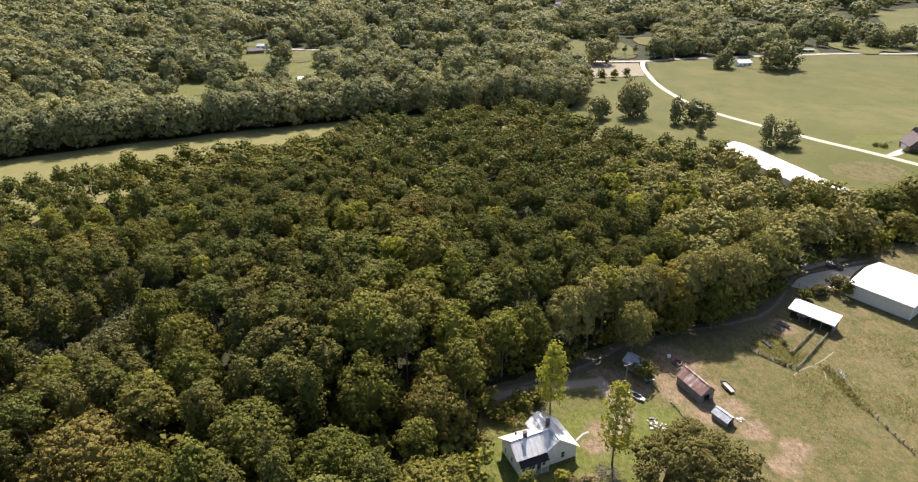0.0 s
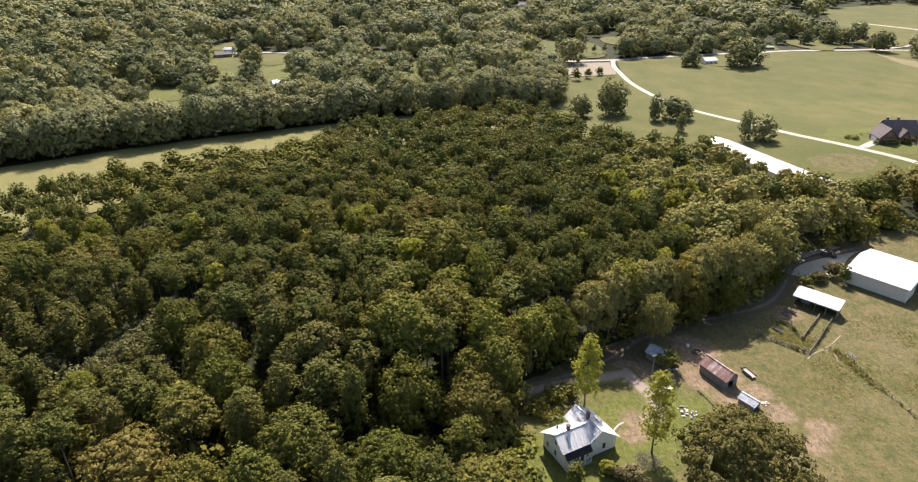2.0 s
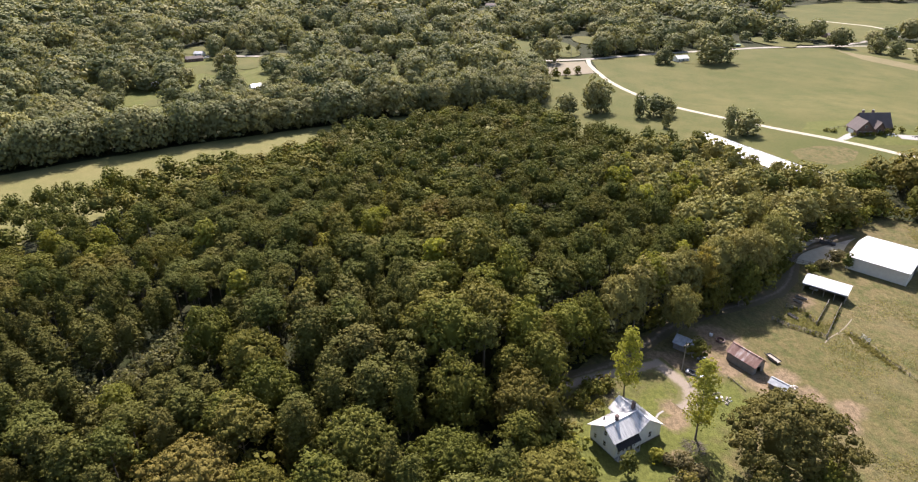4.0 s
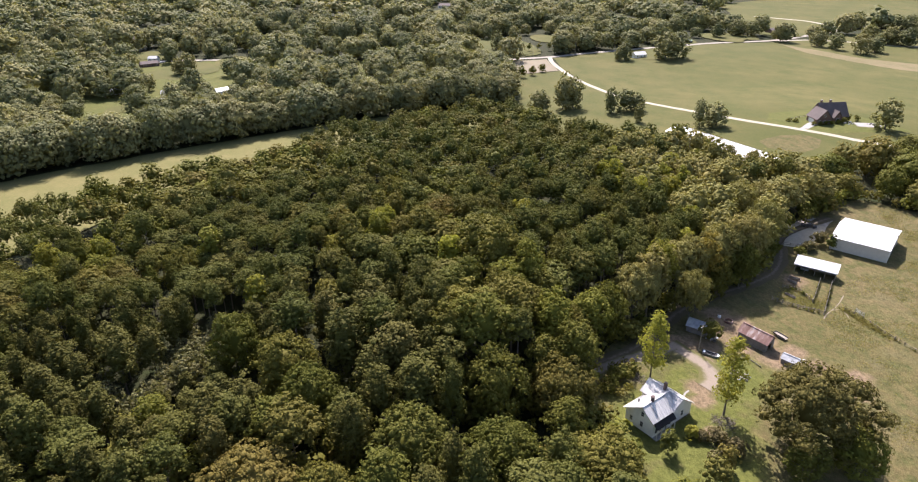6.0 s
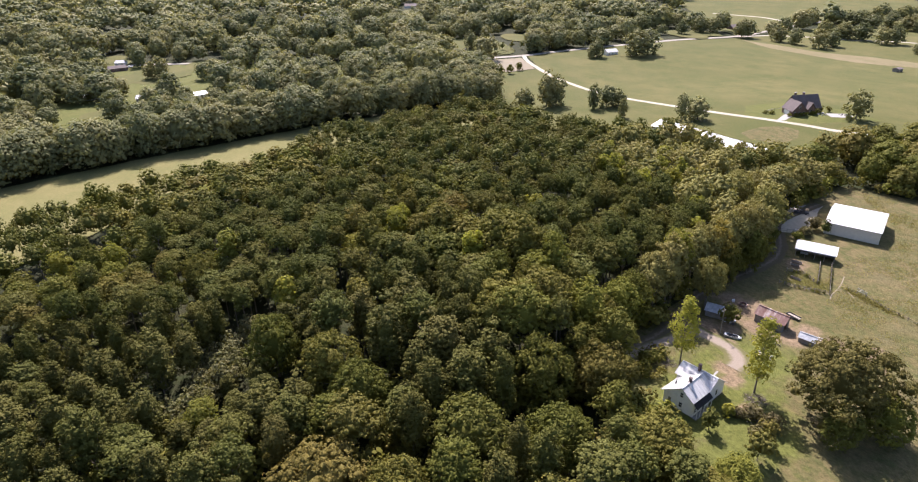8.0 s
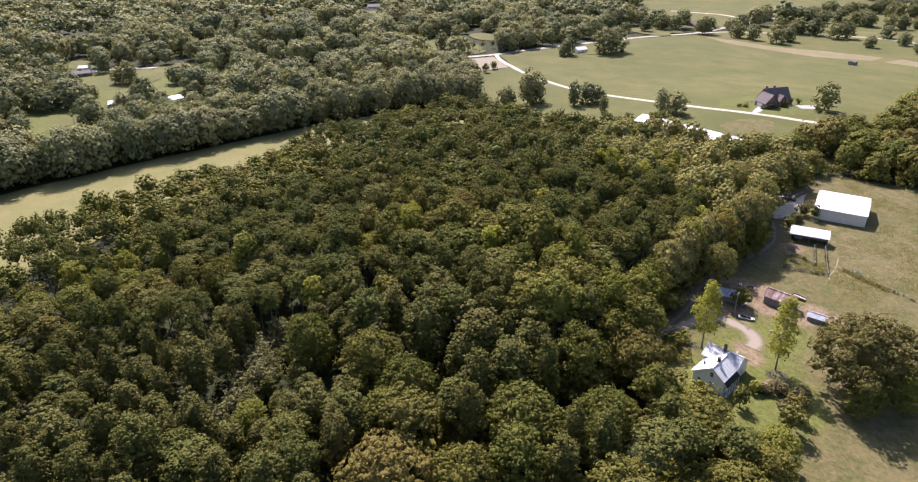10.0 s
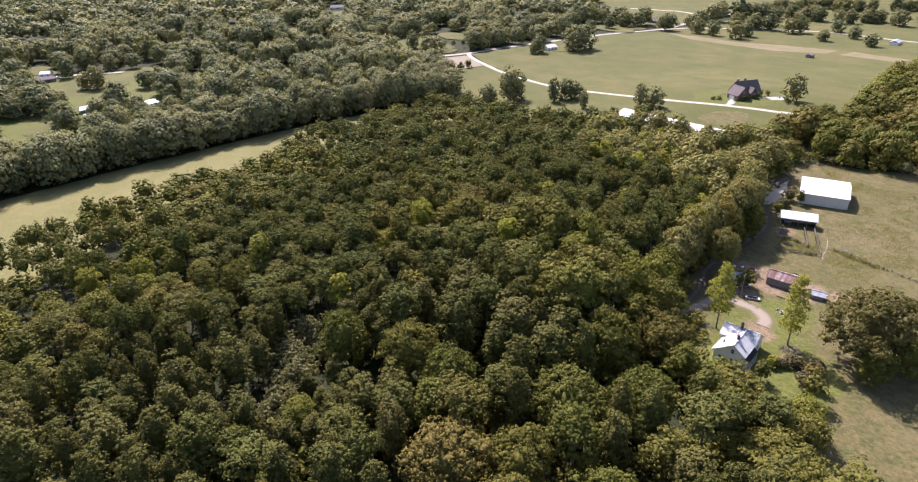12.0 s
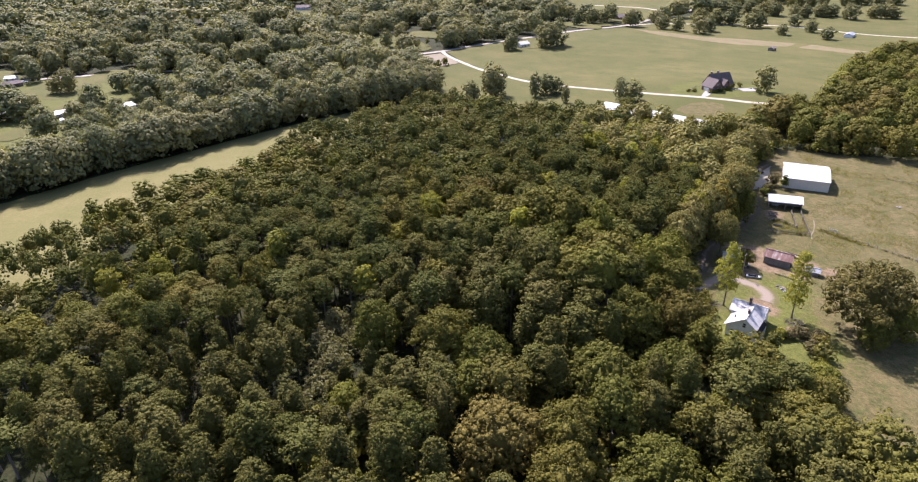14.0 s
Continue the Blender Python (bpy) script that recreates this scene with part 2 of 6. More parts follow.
M_TIN = tin("streaked_tin", [(0.34, (0.240, 0.236, 0.233)), (0.46, (0.460, 0.448, 0.427)), (0.60, (0.620, 0.601, 0.560))], 0.9, 0.05, 0.5, (1, 0.16, 0.16))
M_WHITETIN = tin("white_metal_roof", [(0.3, (0.486, 0.482, 0.468)), (0.7, (0.558, 0.553, 0.540))], 0.5, 0.0, 0.5)
M_RUSTTIN = tin("rusted_tin", [(0.36, (0.15, 0.075, 0.055)), (0.5, (0.22, 0.125, 0.098)), (0.6, (0.31, 0.215, 0.18)), (0.68, (0.48, 0.43, 0.40))], 0.7, 0.1, 0.7, (1, 0.3, 0.3))
M_GREYTIN = tin("grey_tin", [(0.35, (0.26, 0.27, 0.28)), (0.65, (0.42, 0.43, 0.43))], 0.9, 0.3, 0.5)
M_DARKROOF = speckled("dark_shingles", (0.018, 0.017, 0.018), (0.04, 0.038, 0.038), 4.0, 1.0)
M_BROWNROOF = speckled("brown_shingles", (0.085, 0.068, 0.062), (0.15, 0.12, 0.11), 2.5)
M_DARK = speckled("dark_metal", (0.03, 0.03, 0.032), (0.06, 0.06, 0.06), 5.0, 0.6)
M_STONE = speckled("sooty_brick", (0.07, 0.05, 0.045), (0.14, 0.10, 0.09), 5.0)
M_CREAM = speckled("cream_paint", (0.66, 0.63, 0.57), (0.76, 0.73, 0.68), 3.0, 0.6)
M_PAINTED = speckled("white_paint", (0.72, 0.72, 0.71), (0.82, 0.82, 0.81), 3.0, 0.4)
M_GREENROOF = speckled("green_metal_roof", (0.10, 0.16, 0.09), (0.17, 0.23, 0.13), 2.0, 0.6)


def glass():
    k = Mat("window_glass")
    return k.surface((0.03, 0.035, 0.04), 0.08, 0.0, None, 0.8)


M_GLASS = glass()


# ---- making things ----
def part(name, bm, material, parent=None, label=""):
    me = bpy.data.meshes.new(name)
    bm.to_mesh(me)
    bm.free()
    me.materials.append(material)
    ob = new(name, me)
    ob.parent = parent
    if label:
        ob["label"] = label
    return ob


def thing(name, label, category, m, group="", kind=""):
    return_ob = new(name)
    return_ob.empty_display_size = 0.3
    return_ob.matrix_world = m
    return tagged(return_ob, label, category, group, kind)


def box(bm, x0, x1, y0, y1, z0, z1):
    v = [bm.verts.new((x, y, z)) for z in (z0, z1) for x, y in ((x0, y0), (x1, y0), (x1, y1), (x0, y1))]
    for f in ((3, 2, 1, 0), (4, 5, 6, 7), (0, 1, 5, 4), (1, 2, 6, 5), (2, 3, 7, 6), (3, 0, 4, 7)):
        bm.faces.new([v[i] for i in f])
    return bm


def one_box(*a):
    return box(bmesh.new(), *a)


def prism(bm, ring, shift):
    """A closed solid: the ring of points swept by the vector shift."""
    a = [bm.verts.new(p) for p in ring]
    b = [bm.verts.new(Vector(p) + Vector(shift)) for p in ring]
    n = len(a)
    bm.faces.new(a[::-1])
    bm.faces.new(b)
    for i in range(n):
        bm.faces.new((a[i], a[(i + 1) % n], b[(i + 1) % n], b[i]))
    bmesh.ops.recalc_face_normals(bm, faces=bm.faces[:])
    return bm


def beam(bm, p, q, w, h=None):
    """A squared bar from p to q."""
    p, q = Vector(p), Vector(q)
    d = (q - p).normalized()
    side = d.cross(Vector((0, 0, 1)))
    side = side.normalized() if side.length > 1e-3 else Vector((1, 0, 0))
    up = side.cross(d)
    h = h or w
    ring = [p + side * (sx * w / 2) + up * (sy * h / 2) for sx, sy in ((-1, -1), (1, -1), (1, 1), (-1, 1))]
    return prism(bm, ring, q - p)


def slab(bm, a, b, c, d, thick):
    """A roof sheet with the corners a b c d, thickened downwards."""
    n = (Vector(b) - Vector(a)).cross(Vector(d) - Vector(a)).normalized()
    if n.z < 0:
        n = -n
    return prism(bm, [a, b, c, d], -n * thick)


def ribs(bm, a, b, c, d, step, w=0.05, h=0.05):
    """Raised seams that run from edge a-b to edge d-c of a roof sheet."""
    a, b, c, d = map(Vector, (a, b, c, d))
    n = max(2, int((b - a).length / step))
    up = (b - a).cross(d - a).normalized()
    up = up if up.z > 0 else -up
    for i in range(n + 1):
        beam(bm, a.lerp(b, i / n) + up * h * 0.4, d.lerp(c, i / n) + up * h * 0.4, w, h)
    return bm


def frustum(bm, p, q, r0, r1, n=7):
    p, q = Vector(p), Vector(q)
    d = (q - p).normalized()
    side = d.orthogonal().normalized()
    up = d.cross(side)
    rings = [[bm.verts.new(c + (side * math.cos(math.tau * i / n) + up * math.sin(math.tau * i / n)) * r) for i in range(n)] for c, r in ((p, r0), (q, r1))]
    for i in range(n):
        bm.faces.new((rings[0][i], rings[0][(i + 1) % n], rings[1][(i + 1) % n], rings[1][i]))
    bm.faces.new(rings[1])
    bm.faces.new(rings[0][::-1])
    return bm


def step(a, b, v):
    u = min(1.0, max(0.0, (v - a) / (b - a)))
    return u * u * (3 - 2 * u)


def gz(x, y):
    """Height of the ground."""
    z = 0.5 - 4.0 * step(240, 480, y) + 4.5 * math.exp(-((x - 240) ** 2 + (y - 318) ** 2) / 6400) - 5.0 * step(330, 480, x)
    return z - 0.8 * math.exp(-((x - 95) ** 2 + (y - 142) ** 2) / 400)


def inside(x, y, poly):
    hit, j = False, len(poly) - 1
    for i in range(len(poly)):
        (xi, yi), (xj, yj) = poly[i], poly[j]
        if (yi > y) != (yj > y) and x < (xj - xi) * (y - yi) / (yj - yi) + xi:
            hit = not hit
        j = i
    return hit


def near_line(x, y, pts, r):
    for (ax, ay), (bx, by) in zip(pts, pts[1:]):
        dx, dy = bx - ax, by - ay
        u = min(1, max(0, ((x - ax) * dx + (y - ay) * dy) / (dx * dx + dy * dy)))
        if math.hypot(x - ax - u * dx, y - ay - u * dy) < r:
            return True
    return False


# ---- plan ----
WOOD = [(-280, 8), (-280, 190), (-202, 220), (-184, 240), (-160, 257), (-137, 277), (-110, 291), (-88, 302), (-60, 319), (-18, 342), (30, 360), (60, 360), (64, 318), (80, 300), (106, 276), (116, 250), (125, 228), (142, 216), (150, 206),
        (132, 196), (110, 187), (86, 166), (66, 152), (50, 150), (30, 141), (16, 134), (4, 124), (3, 112), (1.5, 97), (1, 88), (0, 78), (-5, 66), (-16, 52), (-34, 30), (-50, 8)]
BELT = [(125, 228), (134, 198), (152, 209), (168, 206), (180, 186), (203, 163), (290, 108), (640, 240), (500, 338), (370, 296), (265, 245), (222, 236), (166, 238), (150, 232)]
STRIP = [(-420, 130), (-280, 190), (-178, 208), (-170, 238), (-152, 254), (-137, 277), (-110, 291), (-88, 302), (-60, 319), (-18, 342), (30, 360), (64, 366), (73, 417), (20, 412), (-25, 405), (-72, 389), (-134, 365), (-190, 339), (-237, 312), (-420, 230)]
NORTH = [(64, 340), (64, 318), (80, 300), (106, 276), (116, 250), (125, 228), (150, 232), (166, 238), (222, 236), (222, 262), (212, 285), (202, 303), (190, 326), (174, 366), (159, 412), (155, 448), (153, 487), (151, 519), (120, 515), (97, 508), (89, 478), (73, 417), (62, 380)]
BIG = [(222, 236), (265, 245), (370, 296), (500, 338), (640, 240), (900, 330), (1250, 420), (1250, 700), (800, 760), (600, 660), (450, 622), (337, 606), (280, 600), (205, 588), (166, 578), (156, 530), (153, 487), (155, 448), (159, 412), (174, 366), (190, 326), (202, 303), (212, 285), (222, 262)]
FARFIELD = [(452, 642), (470, 740), (540, 850), (600, 980), (760, 1040), (1000, 900), (900, 768), (600, 698), (530, 670)]
PLOT = [(98, 572), (90, 512), (150, 521), (158, 574)]
PASTURE = [(1.5, 97), (3, 112), (4, 124), (16, 134), (30, 141), (50, 150), (66, 152), (86, 166), (110, 187), (134, 198), (152, 209), (168, 206), (180, 186), (203, 163), (290, 108), (420, 60), (300, -60), (-50, 8), (-34, 30), (-16, 52), (-5, 66), (0, 78), (1, 88)]
ROAD = [(-420, 700), (-150, 660), (-25, 612), (40, 592), (105, 585), (164, 584), (205, 593), (280, 604), (337, 611), (447, 634), (600, 690), (900, 760)]
DRIVE = [(164, 582), (158, 560), (154, 530), (151, 488), (153, 448), (158, 411), (174, 366), (190, 326), (203, 303), (214, 285), (228, 264), (262, 236)]
LANE = [(0, 124), (12, 128), (24, 132), (36, 139), (44, 145), (52, 148), (61, 151.5), (76, 155.5), (90, 161), (100, 170.5), (110, 183), (127, 190), (140, 194)]
LOOP = [(34.5, 131.5), (36.0, 127.5), (38.5, 121), (38.5, 117), (36.5, 113.5), (33.5, 112)]
CLEAR = [(-178, 487, 16), (-160, 528, 14), (-150, 545, 14), (-165, 612, 30), (-127, 642, 22), (-8, 596, 15), (-12, 503, 9), (22, 556, 13), (-213, 678, 22), (-187, 598, 16), (-191, 476, 9), (120, 628, 26), (150, 628, 24), (250, 562, 14), (-30, 700, 18), (200, 690, 22), (-300, 560, 15), (-380, 640, 18), (-90, 760, 24), (60, 840, 30), (-240, 820, 26), (330, 640, 20), (400, 660, 22), (340, 760, 40), (500, 800, 60), (150, 950, 40), (-420, 900, 40), (-100, 960, 34), (-262, 585, 12), (-146, 606, 12), (-255, 862, 26), (-216, 703, 18), (388, 648, 24), (421, 661, 20), (486, 690, 30), (140, 655, 40), (-13, 492, 10), (-116, 484, 11)]
FARLAWN = [(-192, 468), (-165, 476), (-150, 520), (-140, 560), (-122, 596), (-112, 645), (-140, 658), (-160, 622), (-186, 604), (-200, 592), (-188, 560), (-172, 535), (-187, 500)]
GAP = [(-108.0, 134.0), (-82.0, 163.0)]
BUILT = [(-202, 645, 9), (-203, 672, 8), (-345, 698, 9), (-202, 532, 8), (-247, 811, 12), (-163, 512, 7), (-267, 662, 9), (17, 477, 8), (-9, 600, 7), (487, 687, 10), (-124, 509, 7), (26, 976, 14), (83, 1056, 14), (161, 1041, 14), (16, 104, 11), (134, 171, 16), (104, 158, 9), (57, 125, 7), (61, 116, 5), (47, 135, 6), (140, 262, 16), (150, 285, 14), (146, 300, 14), (228, 308, 18), (246, 562, 11)]

# ---- ground and roads ----
def sheet(name, xs, ys, fz, material):
    bm = bmesh.new()
    grid = [[bm.verts.new((x, y, fz(x, y))) for x in xs] for y in ys]
    for r0, r1 in zip(grid, grid[1:]):
        for i in range(len(xs) - 1):
            bm.faces.new((r0[i], r0[i + 1], r1[i + 1], r1[i]))
    return part(name, bm, material)


def steps(*runs):
    out = []
    for a, b, d in runs:
        out += list(np.arange(a, b, d))
    return [float(v) for v in out] + [float(runs[-1][1])]


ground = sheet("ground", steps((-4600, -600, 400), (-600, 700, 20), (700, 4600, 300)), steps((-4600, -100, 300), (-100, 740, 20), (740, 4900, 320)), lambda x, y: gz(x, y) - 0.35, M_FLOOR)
tagged(ground, "leaf litter and rough grass ground under trees, colour darkened for shade", "ground", kind="structure")


def patch(name, poly, material, rise, label, category, rough=1.2, cell=20.0):
    """A piece of ground cover that follows the ground's height, with an uneven edge."""
    pts = []
    for (ax, ay), (bx, by) in zip(poly, poly[1:] + poly[:1]):
        n = max(1, int(math.hypot(bx - ax, by - ay) / 4))
        for i in range(n):
            u = i / n
            x, y = ax + (bx - ax) * u, ay + (by - ay) * u
            j = noise.noise_vector((x * 0.13, y * 0.13, 3.0)) * rough
            pts.append((x + j.x, y + j.y))
    bm = bmesh.new()
    bm.faces.new([bm.verts.new((x, y, 0)) for x, y in pts])
    bmesh.ops.triangulate(bm, faces=bm.faces[:])
    lo, hi = [min(p[i] for p in pts) for i in (0, 1)], [max(p[i] for p in pts) for i in (0, 1)]
    for axis in (0, 1):
        c = math.ceil(lo[axis] / cell) * cell
        while c < hi[axis]:
            if -620 < c < 760:
                co, no = [0, 0, 0], [0, 0, 0]
                co[axis], no[axis] = c, 1
                bmesh.ops.bisect_plane(bm, geom=bm.verts[:] + bm.edges[:] + bm.faces[:], plane_co=co, plane_no=no)
            c += cell
    for v in bm.verts:
        v.co.z = gz(v.co.x, v.co.y) + rise
    bmesh.ops.recalc_face_normals(bm, faces=bm.faces[:])
    if sum(f.normal.z for f in bm.faces) < 0:
        bmesh.ops.reverse_faces(bm, faces=bm.faces[:])
    return tagged(part(name, bm, material), label, category, kind="structure")


def ribbon(name, line, width, material, rise, label, category, rough=0.3):
    """A lane or road along a line."""
    pts = []
    for k in range(len(line) - 1):
        p0, p1, p2, p3 = [Vector(line[min(max(k + i, 0), len(line) - 1)]) for i in (-1, 0, 1, 2)]
        n = max(2, int((p2 - p1).length / 3))
        for i in range(n):
            u = i / n
            pts.append(0.5 * (2 * p1 + (p2 - p0) * u + (2 * p0 - 5 * p1 + 4 * p2 - p3) * u * u + (3 * p1 - p0 - 3 * p2 + p3) * u ** 3))
    pts.append(Vector(line[-1]))
    bm = bmesh.new()
    edge = bm.verts.layers.float.new("edge")
    rows = []
    for i, p in enumerate(pts):
        d = (pts[min(i + 1, len(pts) - 1)] - pts[max(i - 1, 0)]).normalized()
        side = Vector((-d.y, d.x))
        row = []
        for s in (-1, -0.5, 0, 0.5, 1):
            w = s * width / 2 * (1 + rough * noise.noise((p.x * 0.2, p.y * 0.2, s * 3)) * (abs(s) == 1))
            q = p + side * w
            v = bm.verts.new((q.x, q.y, gz(q.x, q.y) + (rise if abs(s) < 1 else 0.075)))
            v[edge] = abs(s)
            row.append(v)
        rows.append(row)
    for a, b in zip(rows, rows[1:]):
        for i in range(4):
            bm.faces.new((a[i + 1], a[i], b[i], b[i + 1]))
    return tagged(part(name, bm, material), label, category, kind="structure")


patch("pasture", PASTURE, M_PASTURE, 0.06, "dry patchy pasture grass with worn tan spots", "pasture", 1.2, 7.0)
patch("hay_strip", STRIP, M_HAY, 0.06, "long mown pale-green hay strip between woods", "hay field")
patch("north_field", NORTH, M_FIELD, 0.06, "olive grass field beside the pale lane", "field")
patch("big_field", BIG, M_FIELD, 0.06, "broad green-gold grass field", "field")
patch("beyond_field", FARFIELD, M_FIELD, 0.06, "pale green field beyond the road", "field")
patch("bare_plot", PLOT, M_SOIL, 0.10, "bare tan soil plot beside the road", "plot")
patch("home_lawns", [(-300, 330), (-180, 372), (-60, 425), (60, 440), (86, 520), (90, 580), (-20, 605), (-140, 650), (-330, 690), (-380, 500)], M_LAWN, 0.0, "uneven lawns under far trees", "lawn", 6.0)
patch("far_lawn", FARLAWN, M_LAWN, 0.16, "grass lawns between far houses", "lawn")
for k, (cx, cy, r) in enumerate(CLEAR):
    ring = [(cx + r * math.cos(a * math.tau / 14) * (0.8 + 0.35 * noise.noise((cx, cy, a * 1.0))), cy + r * math.sin(a * math.tau / 14) * 1.4) for a in range(14)]
    patch("clearing", ring, M_FIELD, 0.22 + 0.012 * k, "small grass clearing among far trees", "clearing")
ribbon("road", ROAD, 7.0, M_ASPHALT, 0.14, "pale worn two-lane country road", "road", 0.05)
ribbon("pale_lane", DRIVE, 4.0, M_WHITEROAD, 0.16, "pale gravel lane curving through the fields", "lane", 0.12)
ribbon("farm_lane", LANE, 4.4, M_LANE, 0.16, "grey gravel farm lane along the shaded wood edge", "lane", 0.5)
ribbon("lane_end", [(-2, 121), (8, 124.5), (18, 127), (27, 128.5), (35, 130)], 5.5, M_DRIVE, 0.21, "pale gravel end of the farm lane, dappled with shade", "lane", 0.5)
ribbon("yard_drive", LOOP, 6.2, M_DRIVE, 0.18, "tan gravel drive curving into the yard", "drive", 0.5)
patch("gravel_pad", [(103, 178.5), (108, 175.5), (114, 174.5), (120, 176.5), (127, 181), (133, 187), (128, 191), (118, 187), (109, 183.5)], M_WHITEROAD, 0.15, "pale gravel pad beside the metal barn", "gravel pad", 0.8, 10.0)
patch("gravel_yard", [(106, 181), (118, 178), (128, 183), (140, 192), (132, 197), (112, 190)], M_GRAVEL, 0.1, "light gravel yard beside the metal barn", "gravel yard", 1.0, 10.0)

# ---- buildings ----
def frame_at(x, y, deg, z=None):
    return pose(x, y, gz(x, y) if z is None else z, 0, 0, deg)


def window(parent, c, u, w, h, label=""):
    """A framed sash window on a wall: centre c, u the wall's direction, facing to the right of u."""
    c, u = Vector(c), Vector(u).normalized()
    n = Vector((u.y, -u.x, 0))
    z = Vector((0, 0, 1))

    def bar(a0, a1, b0, b1, d0, d1):
        bm = bmesh.new()
        ring = [c + u * a + z * b + n * d0 for a, b in ((a0, b0), (a1, b0), (a1, b1), (a0, b1))]
        return prism(bm, ring, n * (d1 - d0))

    t = 0.09
    pane = part("window", bar(-w / 2, w / 2, -h / 2, h / 2, 0.0, 0.02), M_GLASS, parent, label or "dark glazed sash window")
    bm = bmesh.new()
    for a0, a1, b0, b1 in ((-w / 2 - t, w / 2 + t, h / 2, h / 2 + t), (-w / 2 - t, w / 2 + t, -h / 2 - t, -h / 2), (-w / 2 - t, -w / 2, -h / 2, h / 2), (w / 2, w / 2 + t, -h / 2, h / 2), (-w / 2, w / 2, -0.025, 0.025)):
        ring = [c + u * a + z * b for a, b in ((a0, b0), (a1, b0), (a1, b1), (a0, b1))]
        prism(bm, ring, n * 0.06)
    part("window_frame", bm, M_CREAM, pane)
    return pane


def roof_sheet(name, parent, a, b, c, d, material, label="", thick=0.08, seam=0.62):
    ob = part(name, slab(bmesh.new(), a, b, c, d, thick), material, parent, label)
    if seam:
        part("seams", ribs(bmesh.new(), a, b, c, d, seam), material, ob)
    return ob


def farmhouse():
    h = thing("farmhouse", "white boarded cross-gable farmhouse with streaked tin roof", "house", frame_at(11.9, 98.95, 23.0, 0.4))
    # front wing
    W1 = [(0, 0), (8.0, 0), (8.0, 4.1), (3.2, 7.25), (0, 4.95)]
    part("wall", prism(bmesh.new(), [(-0.1, w, z - 0.3 if z == 0 else z) for w, z in W1], (7.2, 0, 0)), M_WHITE, h)
    W2 = [(6.6, 0), (14.0, 0), (14.0, 3.5), (9.3, 6.95), (6.6, 4.97)]
    part("wall", prism(bmesh.new(), [(s, 0.15, z - 0.3 if z == 0 else z) for s, z in W2], (0, 8.8, 0)), M_WHITE, h)
    part("foundation", one_box(-0.15, 14.05, -0.05, 7.9, -0.5, 0.22), M_STONE, h)
    e = 0.12
    roof_sheet("roof_sheet", h, (-0.95, -0.35, 4.7 + e), (7.6, -0.35, 4.7 + e), (9.2, 3.2, 7.25 + e), (-0.95, 3.2, 7.25 + e), M_TIN, "grey streaked tin roof slope")
    roof_sheet("roof_sheet", h, (-0.95, 8.5, 3.77 + e), (6.4, 8.5, 3.77 + e), (9.2, 3.2, 7.25 + e), (-0.95, 3.2, 7.25 + e), M_TIN, "bright tin roof slope")
    roof_sheet("roof_sheet", h, (14.5, -0.4, 3.13 + e), (14.5, 9.4, 3.13 + e), (9.3, 9.4, 6.95 + e), (9.3, -0.4, 6.95 + e), M_TIN, "bright tin roof slope")
    roof_sheet("roof_sheet", h, (6.15, -0.4, 4.64 + e), (6.15, 9.4, 4.64 + e), (9.3, 9.4, 6.95 + e), (9.3, -0.4, 6.95 + e), M_TIN, "grey streaked tin roof slope")
    for a, b in (((-0.95, 3.2, 7.42), (9.2, 3.2, 7.42)), ((9.3, -0.4, 7.12), (9.3, 9.4, 7.12))):
        part("ridge_cap", beam(bmesh.new(), a, b, 0.3, 0.08), M_TIN, h)
    for (s, w), top in (((2.8, 3.3), 8.5), ((9.1, 4.6), 8.6)):
        ch = part("chimney", one_box(s - 0.32, s + 0.32, w - 0.32, w + 0.32, 6.0, top), M_STONE, h, "dark sooty brick chimney")
        part("chimney_cap", one_box(s - 0.4, s + 0.4, w - 0.4, w + 0.4, top, top + 0.12), M_STONE, ch)
    vent = bmesh.new()
    frustum(vent, (2.4, 6.6, 4.9), (2.4, 6.6, 5.9), 0.22, 0.2, 10)
    part("vent_pipe", vent, M_DARK, h)
    # porch along the front wing
    roof_sheet("porch_roof", h, (-0.3, -1.25, 3.35), (6.5, -1.25, 3.35), (6.5, -0.02, 4.5), (-0.3, -0.02, 4.5), M_DARKROOF, "dark shingled porch roof", 0.12, 0)
    for s in (-0.1, 1.5, 3.1, 4.7, 6.3):
        part("porch_post", one_box(s - 0.07, s + 0.07, -1.2, -1.06, 0.3, 3.3), M_CREAM, h)
    part("porch_floor", one_box(-0.2, 6.5, -1.3, -0.06, -0.3, 0.3), M_CONCRETE, h)
    part("porch_step", one_box(4.0, 5.4, -1.85, -1.32, -0.3, 0.1), M_CONCRETE, h)
    door = part("door", one_box(4.2, 5.1, -0.07, 0.02, 0.35, 2.4), M_DARK, h, "dark front door")
    part("door_frame", box(box(box(bmesh.new(), 4.1, 4.2, -0.1, 0.02, 0.35, 2.5), 5.1, 5.2, -0.1, 0.02, 0.35, 2.5), 4.2, 5.1, -0.1, 0.02, 2.4, 2.5), M_CREAM, door)
    for s in (1.0, 2.6, 3.4, 5.9):
        window(h, (s, -0.01, 1.7), (1, 0, 0), 0.75, 1.3)
    window(h, (10.6, 0.14, 2.0), (1, 0, 0), 0.8, 1.5)
    window(h, (-0.11, 3.3, 4.9), (0, -1, 0), 0.75, 1.2)
